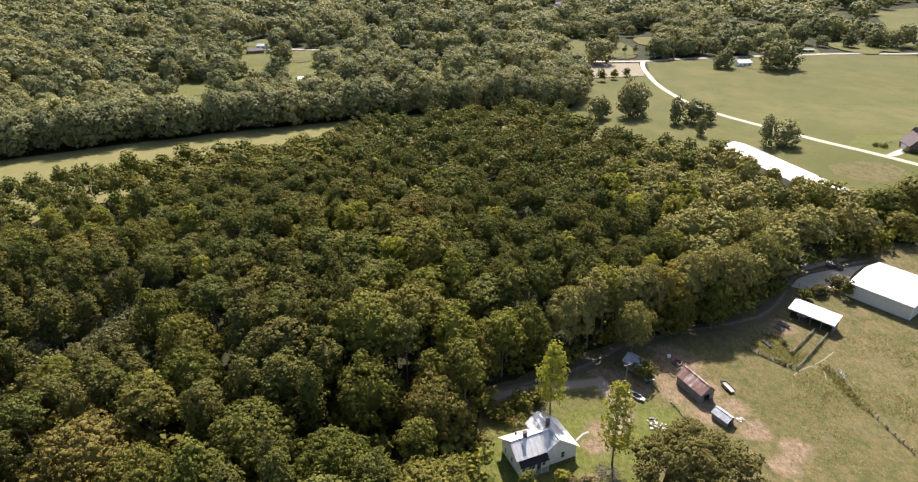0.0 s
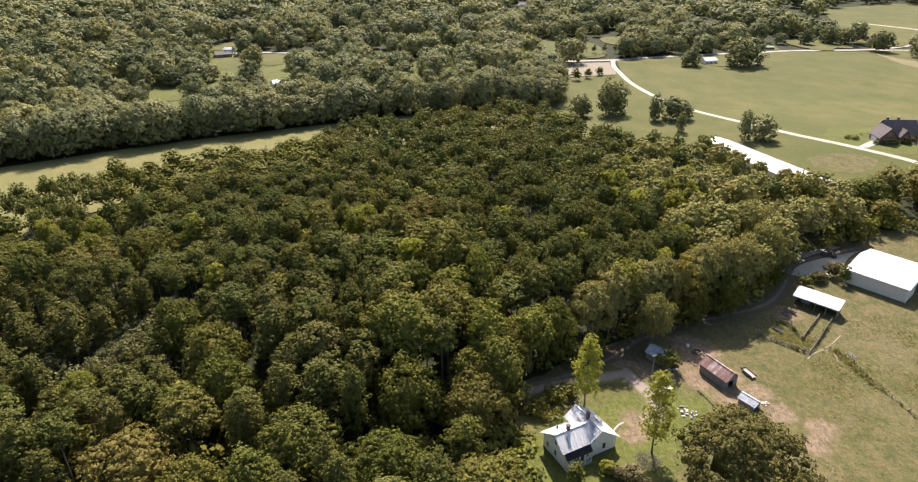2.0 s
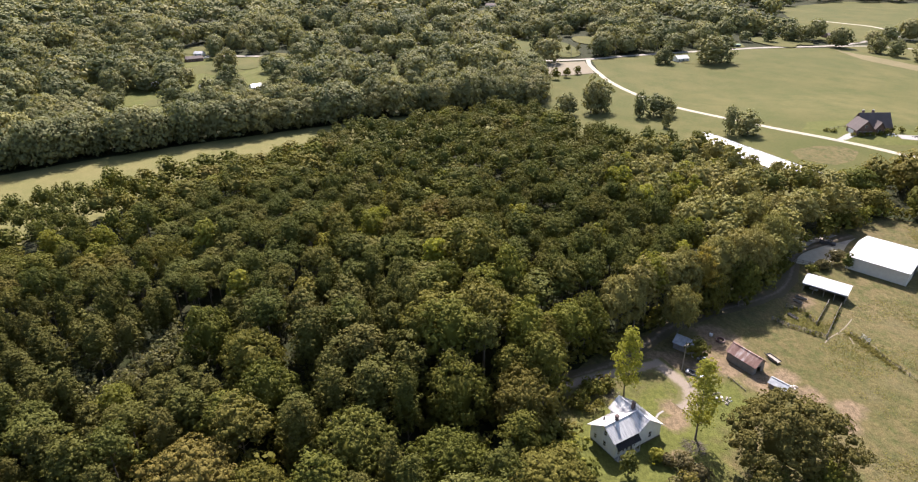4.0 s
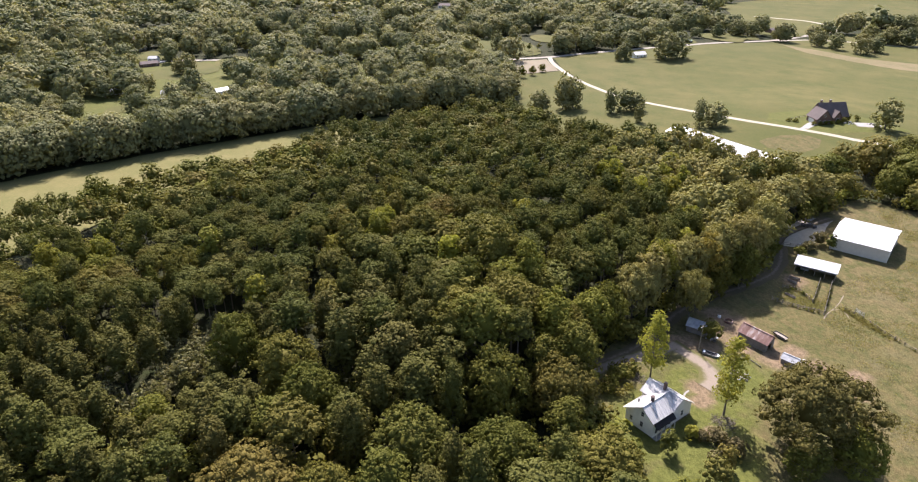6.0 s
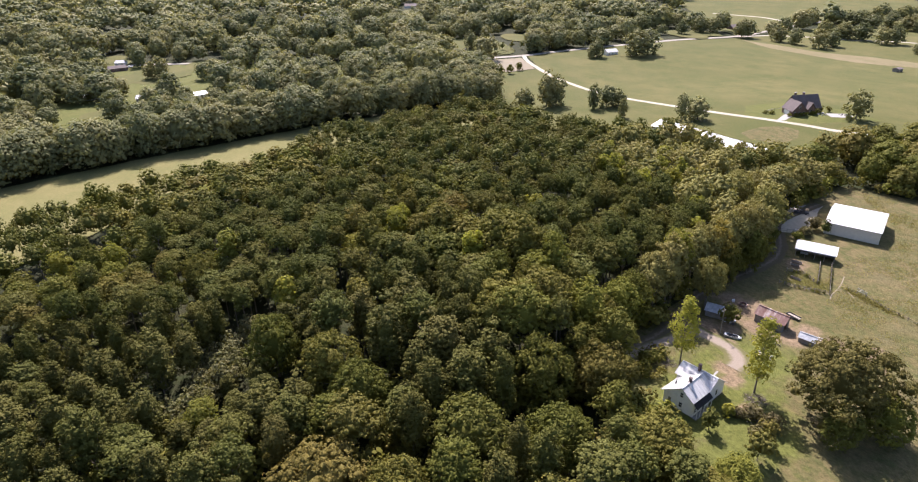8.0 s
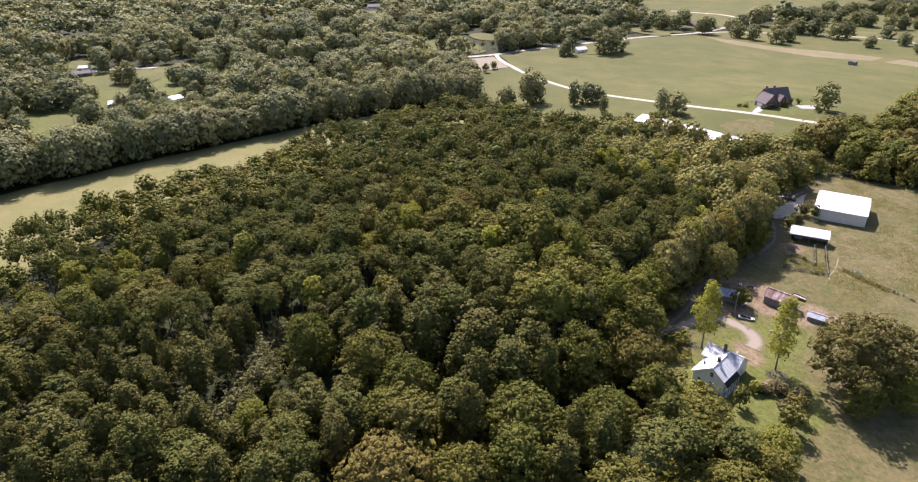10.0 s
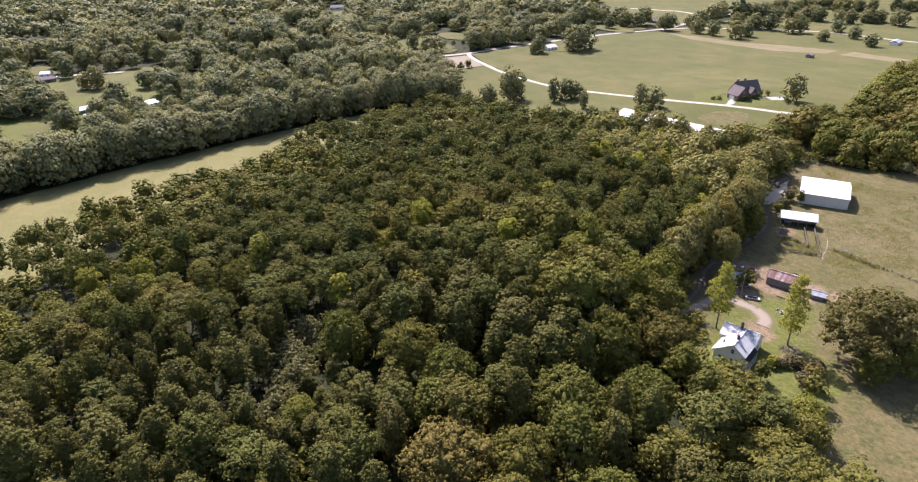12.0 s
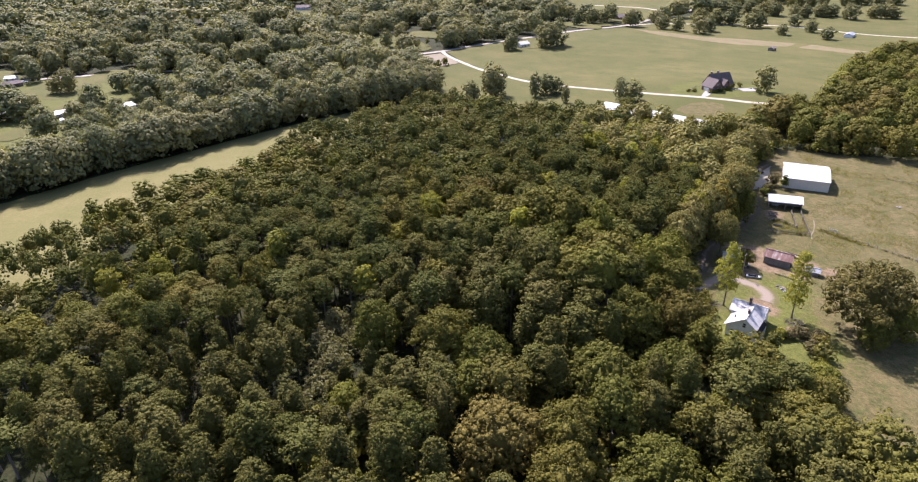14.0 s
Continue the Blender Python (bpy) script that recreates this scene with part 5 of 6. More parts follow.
# ---- far houses ----
for k, (x, y, deg, L, D, wm, rm, label) in enumerate((
        (-202, 645, 20, 16, 9, M_BRICK, M_BROWNROOF, "low brick house among far trees"), (-203, 672, -10, 9, 7, M_PAINTED, M_GREYTIN, "small white outbuilding among far trees"),
        (-345, 698, 30, 15, 9, M_CREAM, M_GREYTIN, "pale house among far trees"), (-202, 532, 10, 14, 8, M_PAINTED, M_GREYTIN, "pale house among far trees"),
        (-247, 811, -5, 34, 14, M_CREAM, M_BROWNROOF, "long pale building among far trees"), (-163, 512, 12, 10, 6, M_GREYWOOD, M_GREYTIN, "grey roofed house beside a far lawn"),
        (-267, 662, 15, 14, 8, M_BRICK, M_BROWNROOF, "low brick house among far trees"), (17, 477, 25, 12, 7, M_PAINTED, M_WHITETIN, "white roofed building among far trees"),
        (487, 687, 8, 22, 11, M_BRICK, M_BROWNROOF, "low brown-roofed far house"), (-124, 509, 30, 11, 7, M_CREAM, M_GREYTIN, "pale house among far trees"),
        (26, 976, 10, 26, 16, M_CREAM, M_BROWNROOF, "large far house with a brown roof"), (83, 1056, 0, 16, 9, M_PAINTED, M_WHITETIN, "small white house among far trees"), (161, 1041, -15, 26, 15, M_CREAM, M_BROWNROOF, "large far house with a brown roof"),
        (436, 417, 15, 7, 5, M_GREYWOOD, M_BROWNROOF, "small dark hut alone in the far field"), (575, 428, 20, 16, 8, M_PAINTED, M_GREYTIN, "pale far house beside a round tree"), (-162, 492, 12, 4, 3, M_PAINTED, M_GREYTIN, "small white garden shed"))):
    big = L / 14
    plain_house("house" if L > 9 else "hut", label, x, y, deg, L, D, 2.7 + 0.3 * (big > 1.4), 4.6 + 1.2 * (big > 1.4) if L > 8 else 3.6, wm, rm, 0.9 if L > 8 else 0.2)

plain_house("long_shed", "long low shed with a green metal roof beside the road", 326, 622, -6, 19, 5, 2.4, 3.3, M_DARK, M_GREENROOF, 0.2)
patch("dirt_yard", [(238, 551), (250, 548), (263, 549), (266, 558), (254, 556), (240, 557)], M_SOIL, 0.14, "bare dirt yard beside the white house", "yard", 0.6)
patch("brick_house_drive", [(205, 296), (212, 295.5), (222, 300.5), (232, 299.5), (233, 303), (221, 306), (210, 299)], M_CONCRETE, 0.2, "pale concrete drive before the brick house", "drive", 0.3, 10)
patch("patio", [(240, 291), (246, 287.5), (254, 288), (253, 294), (243, 298)], M_CONCRETE, 0.2, "pale paved patio beside the brick house", "patio", 0.3, 10)
patch("house_lawn", [(196, 312), (214, 286), (240, 280), (262, 276), (262, 300), (240, 330), (214, 332)], M_LAWN, 0.1, "greener mown lawn round the brick house", "lawn", 1.0, 10)
patch("worn_ground", [(174, 287), (190, 291), (202, 288), (206, 278), (196, 268), (182, 263), (172, 276)], M_PASTURE, 0.1, "worn tan ground beside the long building", "ground", 1.0, 10)
patch("mown_band", [(432, 610), (444, 568), (453, 521), (480, 483), (496, 433), (471, 426), (441, 463), (428, 505), (419, 548)], M_MOWN, 0.12, "pale mown band across the far field", "field band", 2.0)
patch("pale_corner", [(474, 417), (500, 420), (500, 362), (479, 362)], M_MOWN, 0.12, "pale dry corner of the far field", "field band", 2.0)
ribbon("far_lane", [(447, 630), (485, 628), (520, 600), (541, 571), (585, 533), (600, 485), (602, 440), (610, 400), (640, 330)], 5.0, M_WHITEROAD, 0.16, "pale far lane across the fields", "lane", 0.1)
ribbon("far_road", [(560, 830), (580, 790), (592, 760), (590, 716), (600, 690)], 6.0, M_WHITEROAD, 0.16, "pale far road", "road", 0.1)
ribbon("worn_track", [(86, 132.6), (89, 135), (93.6, 137.2), (98, 140), (102, 143)], 0.6, M_DRIVE, 0.10, "pale worn cattle track", "track", 0.8)
ribbon("worn_track", [(92.5, 136.4), (95.2, 136.2), (94.6, 133.6), (93.6, 131)], 0.5, M_DRIVE, 0.11, "pale worn cattle track", "track", 0.8)
ribbon("yard_path", [(25.6, 109.2), (27.4, 111.2), (29, 112)], 0.5, M_CONCRETE, 0.12, "short concrete path from the farmhouse", "path", 0.1)


# ---- fences ----
def fence(label, pts, gap, h, rails, category="fence", lean=0.06, board=0.12):
    """Posts in the ground with rails between them."""
    f = thing("fence", label, category, Matrix())
    places = []
    for (ax, ay), (bx, by) in zip(pts, pts[1:]):
        n = max(1, round(math.hypot(bx - ax, by - ay) / gap))
        places += [(ax + (bx - ax) * i / n, ay + (by - ay) * i / n) for i in range(n)]
    places.append(pts[-1])
    tops = []
    for x, y in places:
        z = gz(x, y)
        d = (rng.uniform(-lean, lean), rng.uniform(-lean, lean))
        hh = h * rng.uniform(0.9, 1.12)
        part("post", frustum(bmesh.new(), (x, y, z - 0.3), (x + d[0], y + d[1], z + hh), 0.14, 0.11, 6), M_POST, f)
        tops.append((x, y, z))
    for (x0, y0, z0), (x1, y1, z1) in zip(tops, tops[1:]):
        for r in rails:
            part("rail", beam(bmesh.new(), (x0, y0, z0 + r * h + rng.uniform(-0.04, 0.04)), (x1, y1, z1 + r * h + rng.uniform(-0.04, 0.04)), 0.04, board), M_POST, f)
    return f


fence("weathered post and rail fence of the cattle pen", [(78, 145.8), (80.6, 141.9), (83.9, 138.9), (87.9, 134.9)], 1.5, 1.4, (0.35, 0.62, 0.9))
fence("weathered post and rail fence of the cattle pen", [(88.1, 135.1), (103.4, 149.9)], 1.6, 1.5, (0.3, 0.6, 0.92), board=0.18)
fence("weathered board fence inside the cattle pen", [(89.9, 142), (101, 152.4)], 1.6, 1.4, (0.35, 0.62, 0.9), board=0.18)
fence("weathered rail fence inside the cattle pen", [(86.4, 151.9), (90.3, 148.5), (89.6, 141.8)], 1.7, 1.3, (0.4, 0.85))
fence("weathered rail fence behind the shelter", [(97, 171), (101.5, 174.5), (106.5, 177.8), (111.7, 173.8), (116, 172.5)], 2.0, 1.4, (0.4, 0.85))
fence("sagging field fence through the pasture", [(95.9, 135.6), (97.5, 130.1), (96.8, 121.5), (97.9, 112.5), (100, 98), (102, 82), (105, 60)], 2.6, 1.1, (0.45, 0.85), board=0.07)
fence("low plank fence at the lawn edge", [(50.9, 121.6), (51.5, 120.0), (52.4, 116.1)], 1.4, 0.6, (0.6,), board=0.2)
fence("white rail fence beside the brick house", [(212, 313), (221.7, 315.8), (226, 316)], 3.0, 1.3, (0.5, 0.9))
fence("far field fence along the belt", [(166.7, 152.3), (170.6, 141.5), (176, 128)], 3.2, 1.3, (0.45, 0.85), board=0.06)
gate = thing("field_gate", "grey tube gate standing in the pasture fence", "gate", Matrix())
g0, g1 = Vector((98.4, 134.2, gz(98.4, 134.2))), Vector((98.5, 131.0, gz(98.5, 131.0)))
for z in (0.25, 0.55, 0.85, 1.2):
    part("bar", beam(bmesh.new(), g0 + Vector((0, 0, z)), g1 + Vector((0, 0, z)), 0.06), M_GREYTIN, gate)
for p in (g0, (g0 + g1) / 2, g1):
    part("upright", beam(bmesh.new(), p + Vector((0, 0, 0.0)), p + Vector((0, 0, 1.3)), 0.07), M_GREYTIN, gate)


# ---- yard clutter ----
def trough(x, y, x1, y1, label):
    """A long feeding trough on short legs."""
    L = math.hypot(x1 - x, y1 - y)
    t = thing("feed_bunk", label, "trough", frame_at(x, y, math.degrees(math.atan2(y1 - y, x1 - x))))
    part("bottom", one_box(0, L, -0.35, 0.35, 0.35, 0.42), M_DARK, t)
    for w in (-0.4, 0.35):
        part("side", one_box(0, L, w, w + 0.05, 0.35, 0.75), M_POST, t)
    for s in (0.0, L - 0.05):
        part("end", one_box(s, s + 0.05, -0.35, 0.35, 0.42, 0.75), M_POST, t)
    for s in (0.25, L - 0.35):
        for w in (-0.33, 0.25):
            part("leg", one_box(s, s + 0.1, w, w + 0.08, -0.05, 0.35), M_POST, t)


for a in ((92.8, 156.9, 94.9, 154.2), (91.0, 155.3, 92.2, 152.6), (84.6, 148.0, 85.5, 144.7)):
    trough(*a, "long dark wooden feed bunk in the cattle pen")


def trailer(x, y, deg, L, W, label, bed_mat, cargo=False):
    t = thing("flat_trailer", label, "trailer", frame_at(x, y, deg))
    part("bed", one_box(0, L, -W / 2, W / 2, 0.55, 0.67), bed_mat, t)
    for w in (-W / 2, W / 2 - 0.06):
        part("side_rail", one_box(0, L, w, w + 0.06, 0.67, 0.95), M_DARK, t)
    part("front_rail", one_box(0, 0.06, -W / 2 + 0.06, W / 2 - 0.06, 0.67, 0.95), M_DARK, t)
    part("drawbar", beam(bmesh.new(), (0, 0, 0.5), (-1.1, 0, 0.4), 0.1), M_DARK, t)
    for s in (L * 0.45, L * 0.62):
        for w in (-W / 2 - 0.14, W / 2 + 0.14):
            part("wheel", frustum(bmesh.new(), (s, w - 0.1, 0.33), (s, w + 0.1, 0.33), 0.33, 0.33, 12), M_DARK, t)
    part("jack", one_box(-1.05, -0.95, -0.05, 0.05, -0.02, 0.5), M_DARK, t)


trailer(66.2, 129.0, -76, 4.0, 1.5, "black framed flat trailer with a worn plank bed", M_POST)


def boat(x, y, deg):
    t = thing("jon_boat", "white flat-bottomed boat on the dirt yard", "boat", frame_at(x, y, deg))
    L, W = 4.6, 1.6
    outer = [(0, -W / 2), (L * 0.75, -W / 2), (L, -W * 0.22), (L, W * 0.22), (L * 0.75, W / 2), (0, W / 2)]
    bm = bmesh.new()
    lo = [bm.verts.new((x_ * 0.94 + 0.1, y_ * 0.8, 0.12)) for x_, y_ in outer]
    hi = [bm.verts.new((x_, y_, 0.72)) for x_, y_ in outer]
    inn = [bm.verts.new((x_ * 0.95 + 0.1, y_ * 0.88, 0.70)) for x_, y_ in outer]
    flo = [bm.verts.new((x_ * 0.92 + 0.15, y_ * 0.74, 0.2)) for x_, y_ in outer]
    n = len(outer)
    for i in range(n):
        j = (i + 1) % n
        bm.faces.new((lo[i], lo[j], hi[j], hi[i]))
        bm.faces.new((hi[i], hi[j], inn[j], inn[i]))
    bm.faces.new(lo[::-1])
    for v in flo:
        bm.verts.remove(v)
    part("hull", bm, M_GREYTIN, t)
    bm = bmesh.new()
    inn = [bm.verts.new((x_ * 0.95 + 0.1, y_ * 0.88, 0.70)) for x_, y_ in outer]
    flo = [bm.verts.new((x_ * 0.92 + 0.15, y_ * 0.74, 0.2)) for x_, y_ in outer]
    for i in range(n):
        bm.faces.new((inn[i], inn[(i + 1) % n], flo[(i + 1) % n], flo[i]))
    bm.faces.new(flo)
    part("liner", bm, M_DARK, t)
    for s in (0.12, 3.75):
        part("end_seat", one_box(s, s + 0.5, -W * 0.3, W * 0.3, 0.62, 0.68), M_PAINTED, t)
    for s in (0.8, 2.0, 3.2):
        part("thwart", one_box(s, s + 0.3, -W * 0.36, W * 0.36, 0.5, 0.56), M_DARK, t)
    part("outboard", box(one_box(-0.35, 0.02, -0.18, 0.18, 0.6, 1.1), -0.22, -0.12, -0.06, 0.06, 0.0, 0.6), M_DARK, t)
    part("keel", one_box(0.3, 4.0, -0.1, 0.1, 0.0, 0.115), M_DARK, t)


boat(41.3, 125.6, -48)


def ring_pile(x, y):
    t = thing("fire_ring", "rusty iron fire ring on bare dirt", "fire ring", frame_at(x, y, 0))
    bm = bmesh.new()
    for i in range(20):
        a0, a1 = i * math.tau / 20, (i + 1) * math.tau / 20
        prism(bm, [(1.25 * math.cos(a0), 1.25 * math.sin(a0), 0), (1.25 * math.cos(a1), 1.25 * math.sin(a1), 0), (1.1 * math.cos(a1), 1.1 * math.sin(a1), 0), (1.1 * math.cos(a0), 1.1 * math.sin(a0), 0)], (0, 0, 0.6))
    bmesh.ops.remove_doubles(bm, verts=bm.verts, dist=0.004)
    part("ring", bm, M_RUSTTIN, t)
    bm = bmesh.new()
    for i in range(7):
        a = rng.uniform(0, math.tau)
        p = Vector((0.5 * math.cos(a), 0.5 * math.sin(a), 0.15 + 0.05 * i))
        frustum(bm, p, p + Vector((rng.uniform(-0.9, 0.9), rng.uniform(-0.9, 0.9), 0.15)), 0.09, 0.07, 6)
    part("charred_wood", bm, M_DARK, t)


ring_pile(57.1, 137.4)
tank = thing("water_tank", "white plastic water tank on bare dirt", "tank", frame_at(55.8, 140.3, 0))
part("body", frustum(frustum(bmesh.new(), (0, 0, 0), (0, 0, 0.75), 0.45, 0.45, 14), (0, 0, 0.75), (0, 0, 1.0), 0.44, 0.2, 14), M_PAINTED, tank)
part("lid", frustum(bmesh.new(), (0, 0, 1.0), (0, 0, 1.12), 0.24, 0.22, 12), M_RUSTTIN, tank)


def heap(name, x, y, r, n, mats, label, flat=0.5):
    """Loose odds and ends piled together."""
    t = thing(name, label, "pile", frame_at(x, y, 0))
    for i in range(n):
        a, q = rng.uniform(0, math.tau), r * math.sqrt(rng.random())
        w, d, h = rng.uniform(0.25, 0.8), rng.uniform(0.2, 0.6), rng.uniform(0.15, flat)
        bm = one_box(-w / 2, w / 2, -d / 2, d / 2, -0.05, h)
        bmesh.ops.transform(bm, matrix=pose(q * math.cos(a), q * math.sin(a), 0, rng.uniform(-8, 8), rng.uniform(-8, 8), rng.uniform(0, 180)), verts=bm.verts[:])
        part("piece", bm, rng.choice(mats), t)


heap("junk_pile", 45.0, 114.2, 2.4, 30, (M_CREAM, M_GREYTIN, M_DARK, M_DARK, M_DARK, M_POST, M_POST), "pile of white and dark household junk on the lawn")
heap("lumber_pile", 65.3, 115.4, 0.8, 7, (M_CREAM, M_POST, M_POST), "small heap of pale boards by the shed", 0.35)
heap("stone_pile", 47.5, 131, 2.0, 12, (M_DARK, M_GREYTIN, M_POST), "dark clutter beside the lean shed")
heap("scrap_pile", 140.5, 132.3, 0.9, 5, (M_GREYTIN, M_POST), "small grey scrap heap in the pasture")
heap("scrap_pile", 113.5, 176, 1.2, 6, (M_CREAM, M_POST, M_GREYTIN), "pale odds and ends by the yard fence")


def pole(x, y, h):
    t = thing("utility_pole", "grey wooden utility pole with a crossarm", "utility pole", frame_at(x, y, 20))
    part("shaft", frustum(bmesh.new(), (0, 0, -0.4), (0, 0, h), 0.16, 0.1, 8), M_POST, t)
    part("crossarm", one_box(-0.9, 0.9, -0.06, 0.06, h - 0.7, h - 0.55), M_POST, t)
    for s in (-0.8, 0, 0.8):
        part("insulator", frustum(bmesh.new(), (s, 0, h - 0.55), (s, 0, h - 0.38), 0.06, 0.04, 6), M_GREYTIN, t)


pole(40.6, 126.6, 8.5)
for x, y in ((107, 588), (150, 590), (196, 598), (240, 604), (290, 611)):
    pole(x, y, 10)


def pickup(x, y, deg, paint, label):
    t = thing("pickup_truck", label, "truck", frame_at(x, y, deg))
    body = bmesh.new()
    prism(body, [(0, -0.95, 0.45), (5.4, -0.95, 0.45), (5.4, -0.95, 1.0), (3.9, -0.95, 1.08), (3.2, -0.95, 1.75), (1.9, -0.95, 1.78), (1.75, -0.95, 1.1), (0, -0.95, 1.1)], (0, 1.9, 0))
    bod = part("body", body, paint, t)
    part("bed", one_box(0.08, 1.68, -0.8, 0.8, 1.101, 1.11), M_DARK, bod)
    for w in (-0.965, 0.955):
        part("side_window", one_box(2.0, 3.1, w, w + 0.01, 1.2, 1.65), M_GLASS, t)
    part("windscreen", prism(bmesh.new(), [(3.93, -0.85, 1.1), (3.93, 0.85, 1.1), (3.25, 0.85, 1.74), (3.25, -0.85, 1.74)], (0.02, 0, 0.02)), M_GLASS, t)
    for s in (1.0, 4.4):
        for w in (-0.98, 0.76):
            wh = part("wheel", frustum(bmesh.new(), (s, w, 0.38), (s, w + 0.22, 0.38), 0.38, 0.38, 14), M_DARK, t)
    part("front_bumper", one_box(5.4, 5.52, -0.9, 0.9, 0.5, 0.72), M_GREYTIN, t)
    part("rear_bumper", one_box(-0.1, 0.0, -0.9, 0.9, 0.5, 0.68), M_GREYTIN, t)


pickup(124, 190.5, -40, M_DARK, "dark pickup truck parked under the trees")
pickup(252, 570, 10, M_PAINTED, "white pickup truck beside the white house")
pickup(-6, 592, -70, M_PAINTED, "white pickup truck in a far yard")
pickup(-196, 655, 30, M_PAINTED, "white pickup truck in a far yard")

# bushes and brush
for k, (x, y, h, r, m, label) in enumerate((
        (20.8, 97.2, 2.6, 1.7, M_YELLOW, "pale yellowing bush before the farmhouse"), (22.6, 96.0, 1.9, 1.3, M_DRY, "dry pale bush before the farmhouse"),
        (17.2, 82.8, 8.2, 3.0, M_PINE, "dark green cedar below the farmhouse"), (13.2, 94.2, 6.2, 1.9, M_PINE, "narrow dark cedar beside the farmhouse"), (22.5, 86.5, 6.0, 2.2, M_OAK, "slender sapling on the lawn"), (21, 88, 3.5, 2.2, M_DRY, "pale brushy sapling on the lawn"), (25.5, 94.5, 2.6, 2.4, M_DRY, "dry brushy bush on the lawn"), (27, 90, 3.6, 2.3, M_DRY, "dry brushy bush on the lawn"),
        (46.5, 130.5, 6.0, 3.0, M_OAK, "dark bush beside the lean shed"), (118.3, 174.8, 5.0, 2.4, M_DRY, "bare brownish bush beside the metal barn"), (119.6, 170.0, 6.0, 1.6, M_PINE, "narrow dark cedar beside the metal barn"), (113.5, 172.6, 2.6, 1.9, M_DRY, "dry brush by the yard fence"), (112, 172, 3.0, 2.2, M_DRY, "dry brush by the yard fence"),
        (120.5, 175.6, 4.6, 1.7, M_DRY, "bare brownish small tree beside the metal barn"), (107, 170, 2.4, 1.8, M_OAK, "green bush by the yard fence"), (134.5, 520, 6, 3, M_OAK, "shrub by the soil plot"), (110.9, 503, 9, 3.5, M_OAK, "shrub by the soil plot"), (91.8, 488, 12, 4.2, M_OAK, "tree by the soil plot"), (78, 478, 13, 5, M_OAK, "tree by the soil plot"), (100, 494, 10, 4, M_OAK, "shrub by the soil plot"), (122, 509, 6, 3, M_OAK, "shrub by the soil plot"))):
    lone_tree("bush" if h < 6.5 else "tree", x, y, h, r, 0.1, 600 + k, 14, 620 if y < 300 else 260, 0.42 if y < 300 else 0.9, m, label, 0.4, tr=0.08)
for k, (x, y) in enumerate(((133.5, 619.4), (155.9, 619.1), (166, 619.5), (177.2, 619.9), (188.5, 620), (199, 620.7))):
    lone_tree("young_tree", x, y, 7.5, 2.2, 1.2, 640 + k, 10, 160, 0.9, M_PINE, "young narrow tree in a roadside row", 0.4, tr=0.1, group="roadside young trees")


# garden beds round the brick house
for k, (x, y, h, r) in enumerate(((219, 300.5, 1.6, 1.3), (222.5, 299.6, 1.3, 1.2), (226, 299.3, 1.9, 1.5), (229.5, 299, 1.4, 1.2), (233.5, 298.5, 1.7, 1.4), (238, 300, 2.4, 1.6), (243, 302, 3.4, 1.8), (248, 301, 2.6, 1.7), (214, 309, 1.6, 1.4), (211.5, 311.5, 1.5, 1.3))):
    lone_tree("garden_bush", x, y, h, r, 0.05, 700 + k, 8, 160, 0.5, M_OAK, "dark clipped bush beside the brick house", 0.45, tr=0.06, group="garden bushes")
heap("stone_pile", 239.5, 296.5, 3.0, 18, (M_CONCRETE, M_CREAM, M_GREYTIN), "pale garden stones and furniture on the patio", 0.9)
heap("stone_pile", 250.5, 292.5, 3.0, 14, (M_CONCRETE, M_CREAM, M_DARK), "pale garden stones and furniture on the patio", 0.9)


# dead brush under the lawn poplar, and grass tufts in the pasture
def twigs(x, y, r, n, label):
    bm = bmesh.new()
    for i in range(n):
        a, q = rng.uniform(0, math.tau), r * math.sqrt(rng.random())
        p = Vector((x + q * math.cos(a), y + q * math.sin(a), 0))
        p.z = gz(p.x, p.y) + 0.05
        b = rng.uniform(0, math.tau)
        frustum(bm, p, p + Vector((math.cos(b) * rng.uniform(0.5, 1.6), math.sin(b) * rng.uniform(0.5, 1.6), rng.uniform(0.1, 0.7))), 0.04, 0.015, 4)
    tagged(part("dead_brush", bm, M_BARK), label, "brush", kind="stuff")


twigs(30.5, 99.5, 2.6, 220, "heap of dead brown brush under the poplar")
twigs(26.5, 93.5, 3.0, 160, "scattered dead brown brush on the lawn")
twigs(19.0, 119.0, 2.2, 120, "dead brush behind the farmhouse")


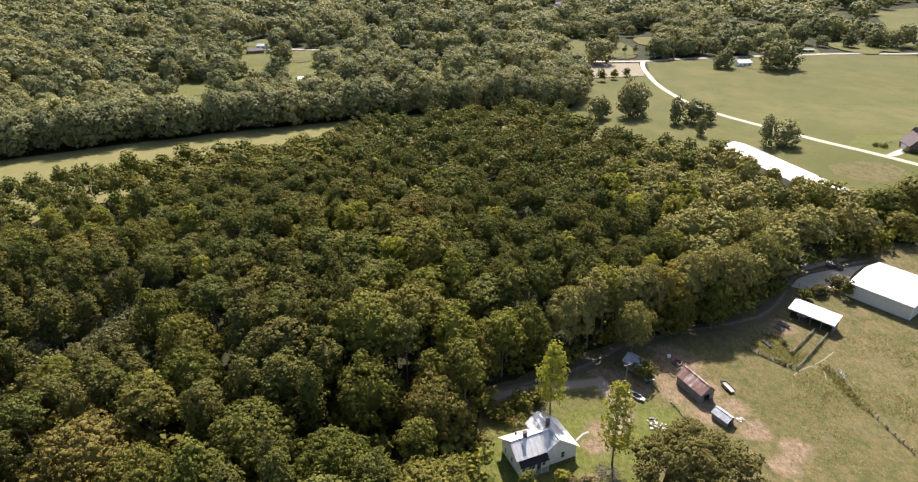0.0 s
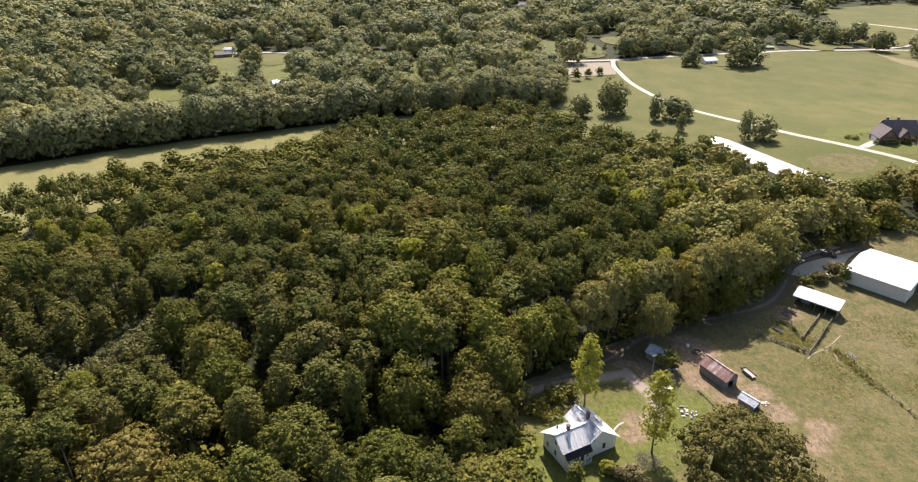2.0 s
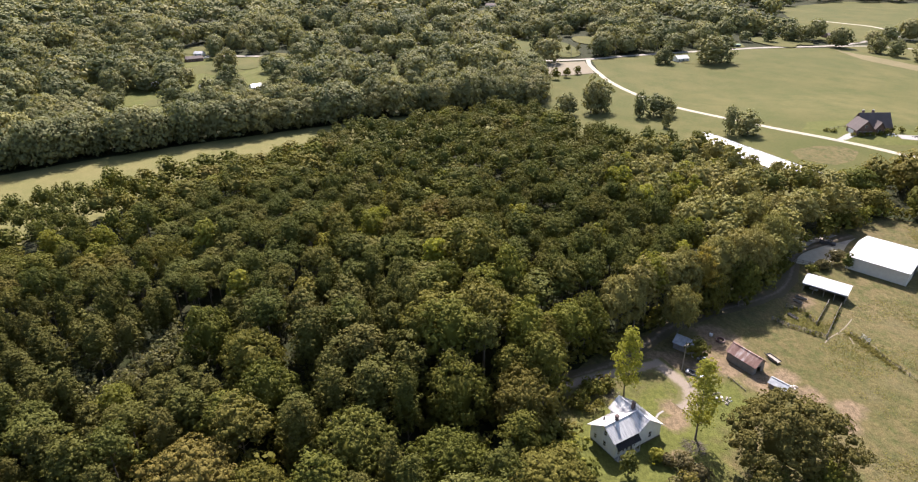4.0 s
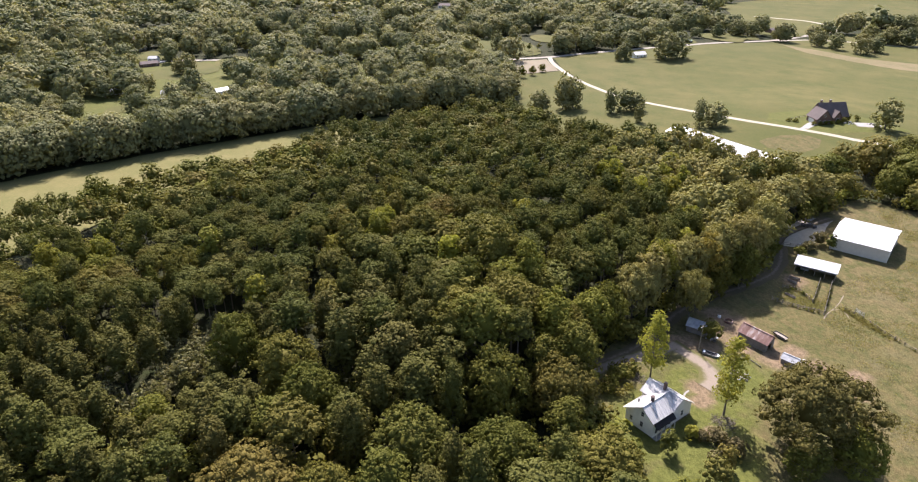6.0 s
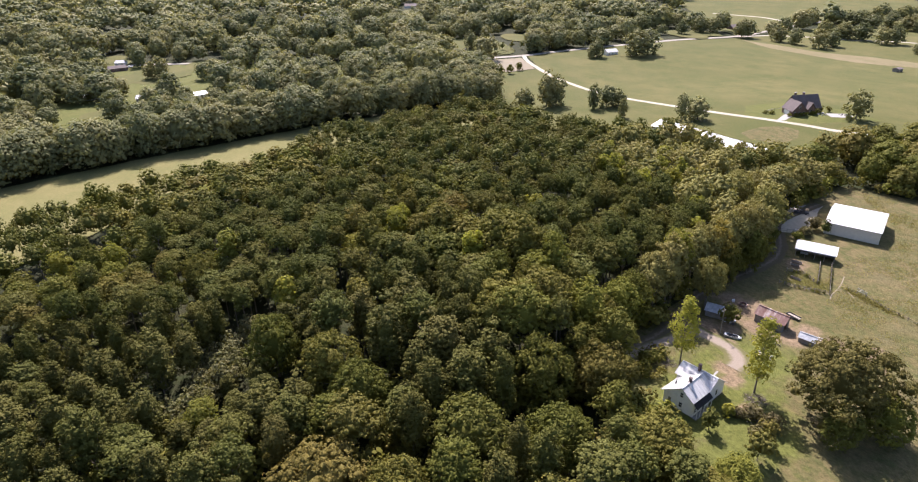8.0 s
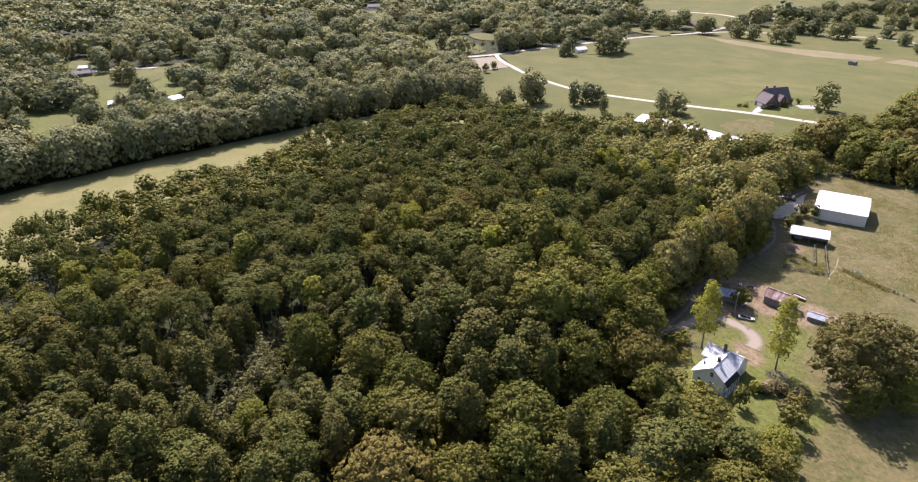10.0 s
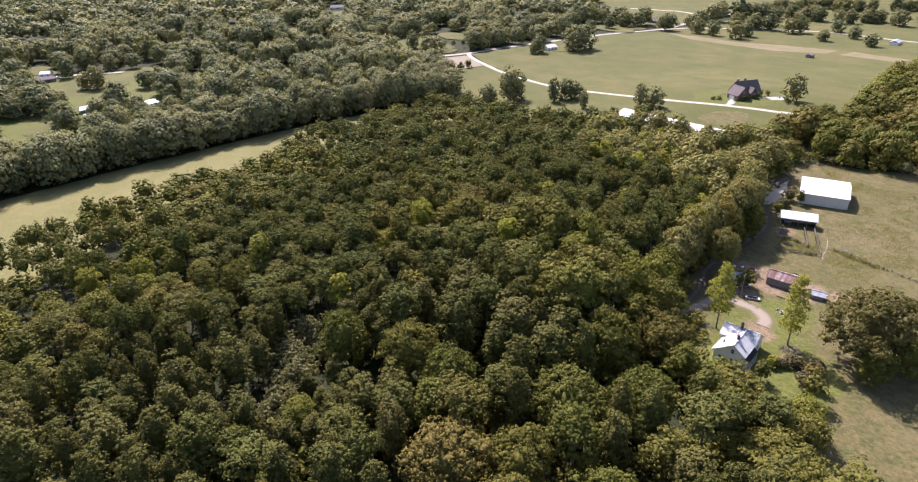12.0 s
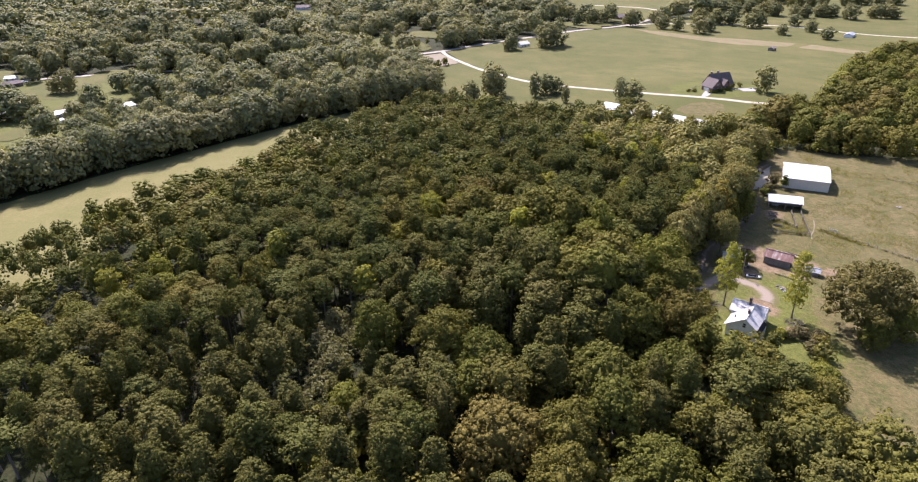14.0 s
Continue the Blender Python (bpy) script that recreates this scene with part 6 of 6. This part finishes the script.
def tufts(name, poly, n, size, material, label, seed, spread=0.5):
    g = np.random.default_rng(seed)
    lo, hi = np.min(poly, 0), np.max(poly, 0)
    vs, fs, c = [], [], 0
    while c < n:
        x, y = g.uniform(lo[0], hi[0]), g.uniform(lo[1], hi[1])
        if not inside(x, y, poly) or noise.noise((x * 0.06, y * 0.06, 2.0)) + 0.4 * noise.noise((x * 0.25, y * 0.25, 7.0)) < g.uniform(-0.1, 0.4) or blocked(x, y, 0.5):
            c += 0.2
            continue
        z = gz(x, y) + 0.05
        for _ in range(6):
            a, s = g.uniform(0, math.tau), size * g.uniform(0.5, 1.4)
            ox, oy = g.normal(0, spread, 2)
            dx, dy = math.cos(a) * s, math.sin(a) * s
            n0 = len(vs)
            vs += [(x + ox - dy * 0.4, y + oy + dx * 0.4, z - 0.03), (x + ox + dy * 0.4, y + oy - dx * 0.4, z - 0.03), (x + ox + dx, y + oy + dy, z + s * g.uniform(0.4, 0.9))]
            fs.append((n0, n0 + 1, n0 + 2, n0 + 2))
        c += 1
    me = bpy.data.meshes.new(name)
    fill(me, np.array(vs), np.array(fs))
    me.materials.append(material)
    tagged(new(name, me), label, "grass", kind="stuff")


M_TUFT = foliage("coarse_grass", [(0.0, (0.168, 0.169, 0.050)), (0.5, (0.202, 0.185, 0.065)), (1.0, (0.186, 0.177, 0.057))], 0.35)
tufts("pasture_tufts", [(60, 40), (62, 84), (76, 104), (78, 122), (84, 132), (88, 132), (106, 150), (116, 160), (131, 152), (150, 165), (165, 200), (178, 182), (200, 158), (200, 60), (20, 20), (0, 60)], 20000, 0.34, M_TUFT, "coarse green grass tussocks in the pasture", 5, 0.8)
tufts("fence_grass", [(95.4, 136), (97, 136), (98, 121), (99, 112), (101, 98), (103.2, 82), (106, 60), (104.4, 60), (101, 82), (99, 98), (97, 112), (95.8, 121)], 2600, 0.55, M_TUFT, "tall grass along the pasture fence", 6, 0.35)
tufts("pen_grass", [(79, 146), (88, 135.5), (103, 150), (98, 155), (86, 152)], 900, 0.4, M_TUFT, "rank weeds in the cattle pen", 7, 0.4)
weeds = []
for pts, n, lo, hi in (([(78, 145.8), (80.6, 141.9), (83.9, 138.9), (87.9, 134.9)], 12, 0.1, 0.26), ([(88.1, 135.1), (103.4, 149.9)], 12, 0.1, 0.28), ([(89.9, 142), (101, 152.4)], 8, 0.1, 0.26), ([(86.4, 151.9), (90.3, 148.5), (89.6, 141.8)], 10, 0.1, 0.3), ([(97, 171), (101.5, 174.5), (106.5, 177.8), (111.7, 173.8), (116, 172.5)], 26, 0.15, 0.5), ([(95.9, 135.6), (97.3, 130.1), (96.8, 121.5), (97.9, 112.5), (100, 98), (102, 82), (105, 60)], 70, 0.06, 0.16), ([(50.9, 121.6), (51.5, 120.0), (52.4, 116.1)], 6, 0.06, 0.14)):
    for i in range(n):
        k = rng.randrange(len(pts) - 1)
        u = rng.random()
        weeds.append((LOD_SHRUB, pts[k][0] + (pts[k + 1][0] - pts[k][0]) * u + rng.uniform(-0.4, 0.4), pts[k][1] + (pts[k + 1][1] - pts[k][1]) * u + rng.uniform(-0.4, 0.4), rng.uniform(lo, hi), rng.uniform(0.8, 1.3)))
joined_trees("fence_weeds", weeds, M_OAK, "dark rank weeds grown through the fences", "weeds")
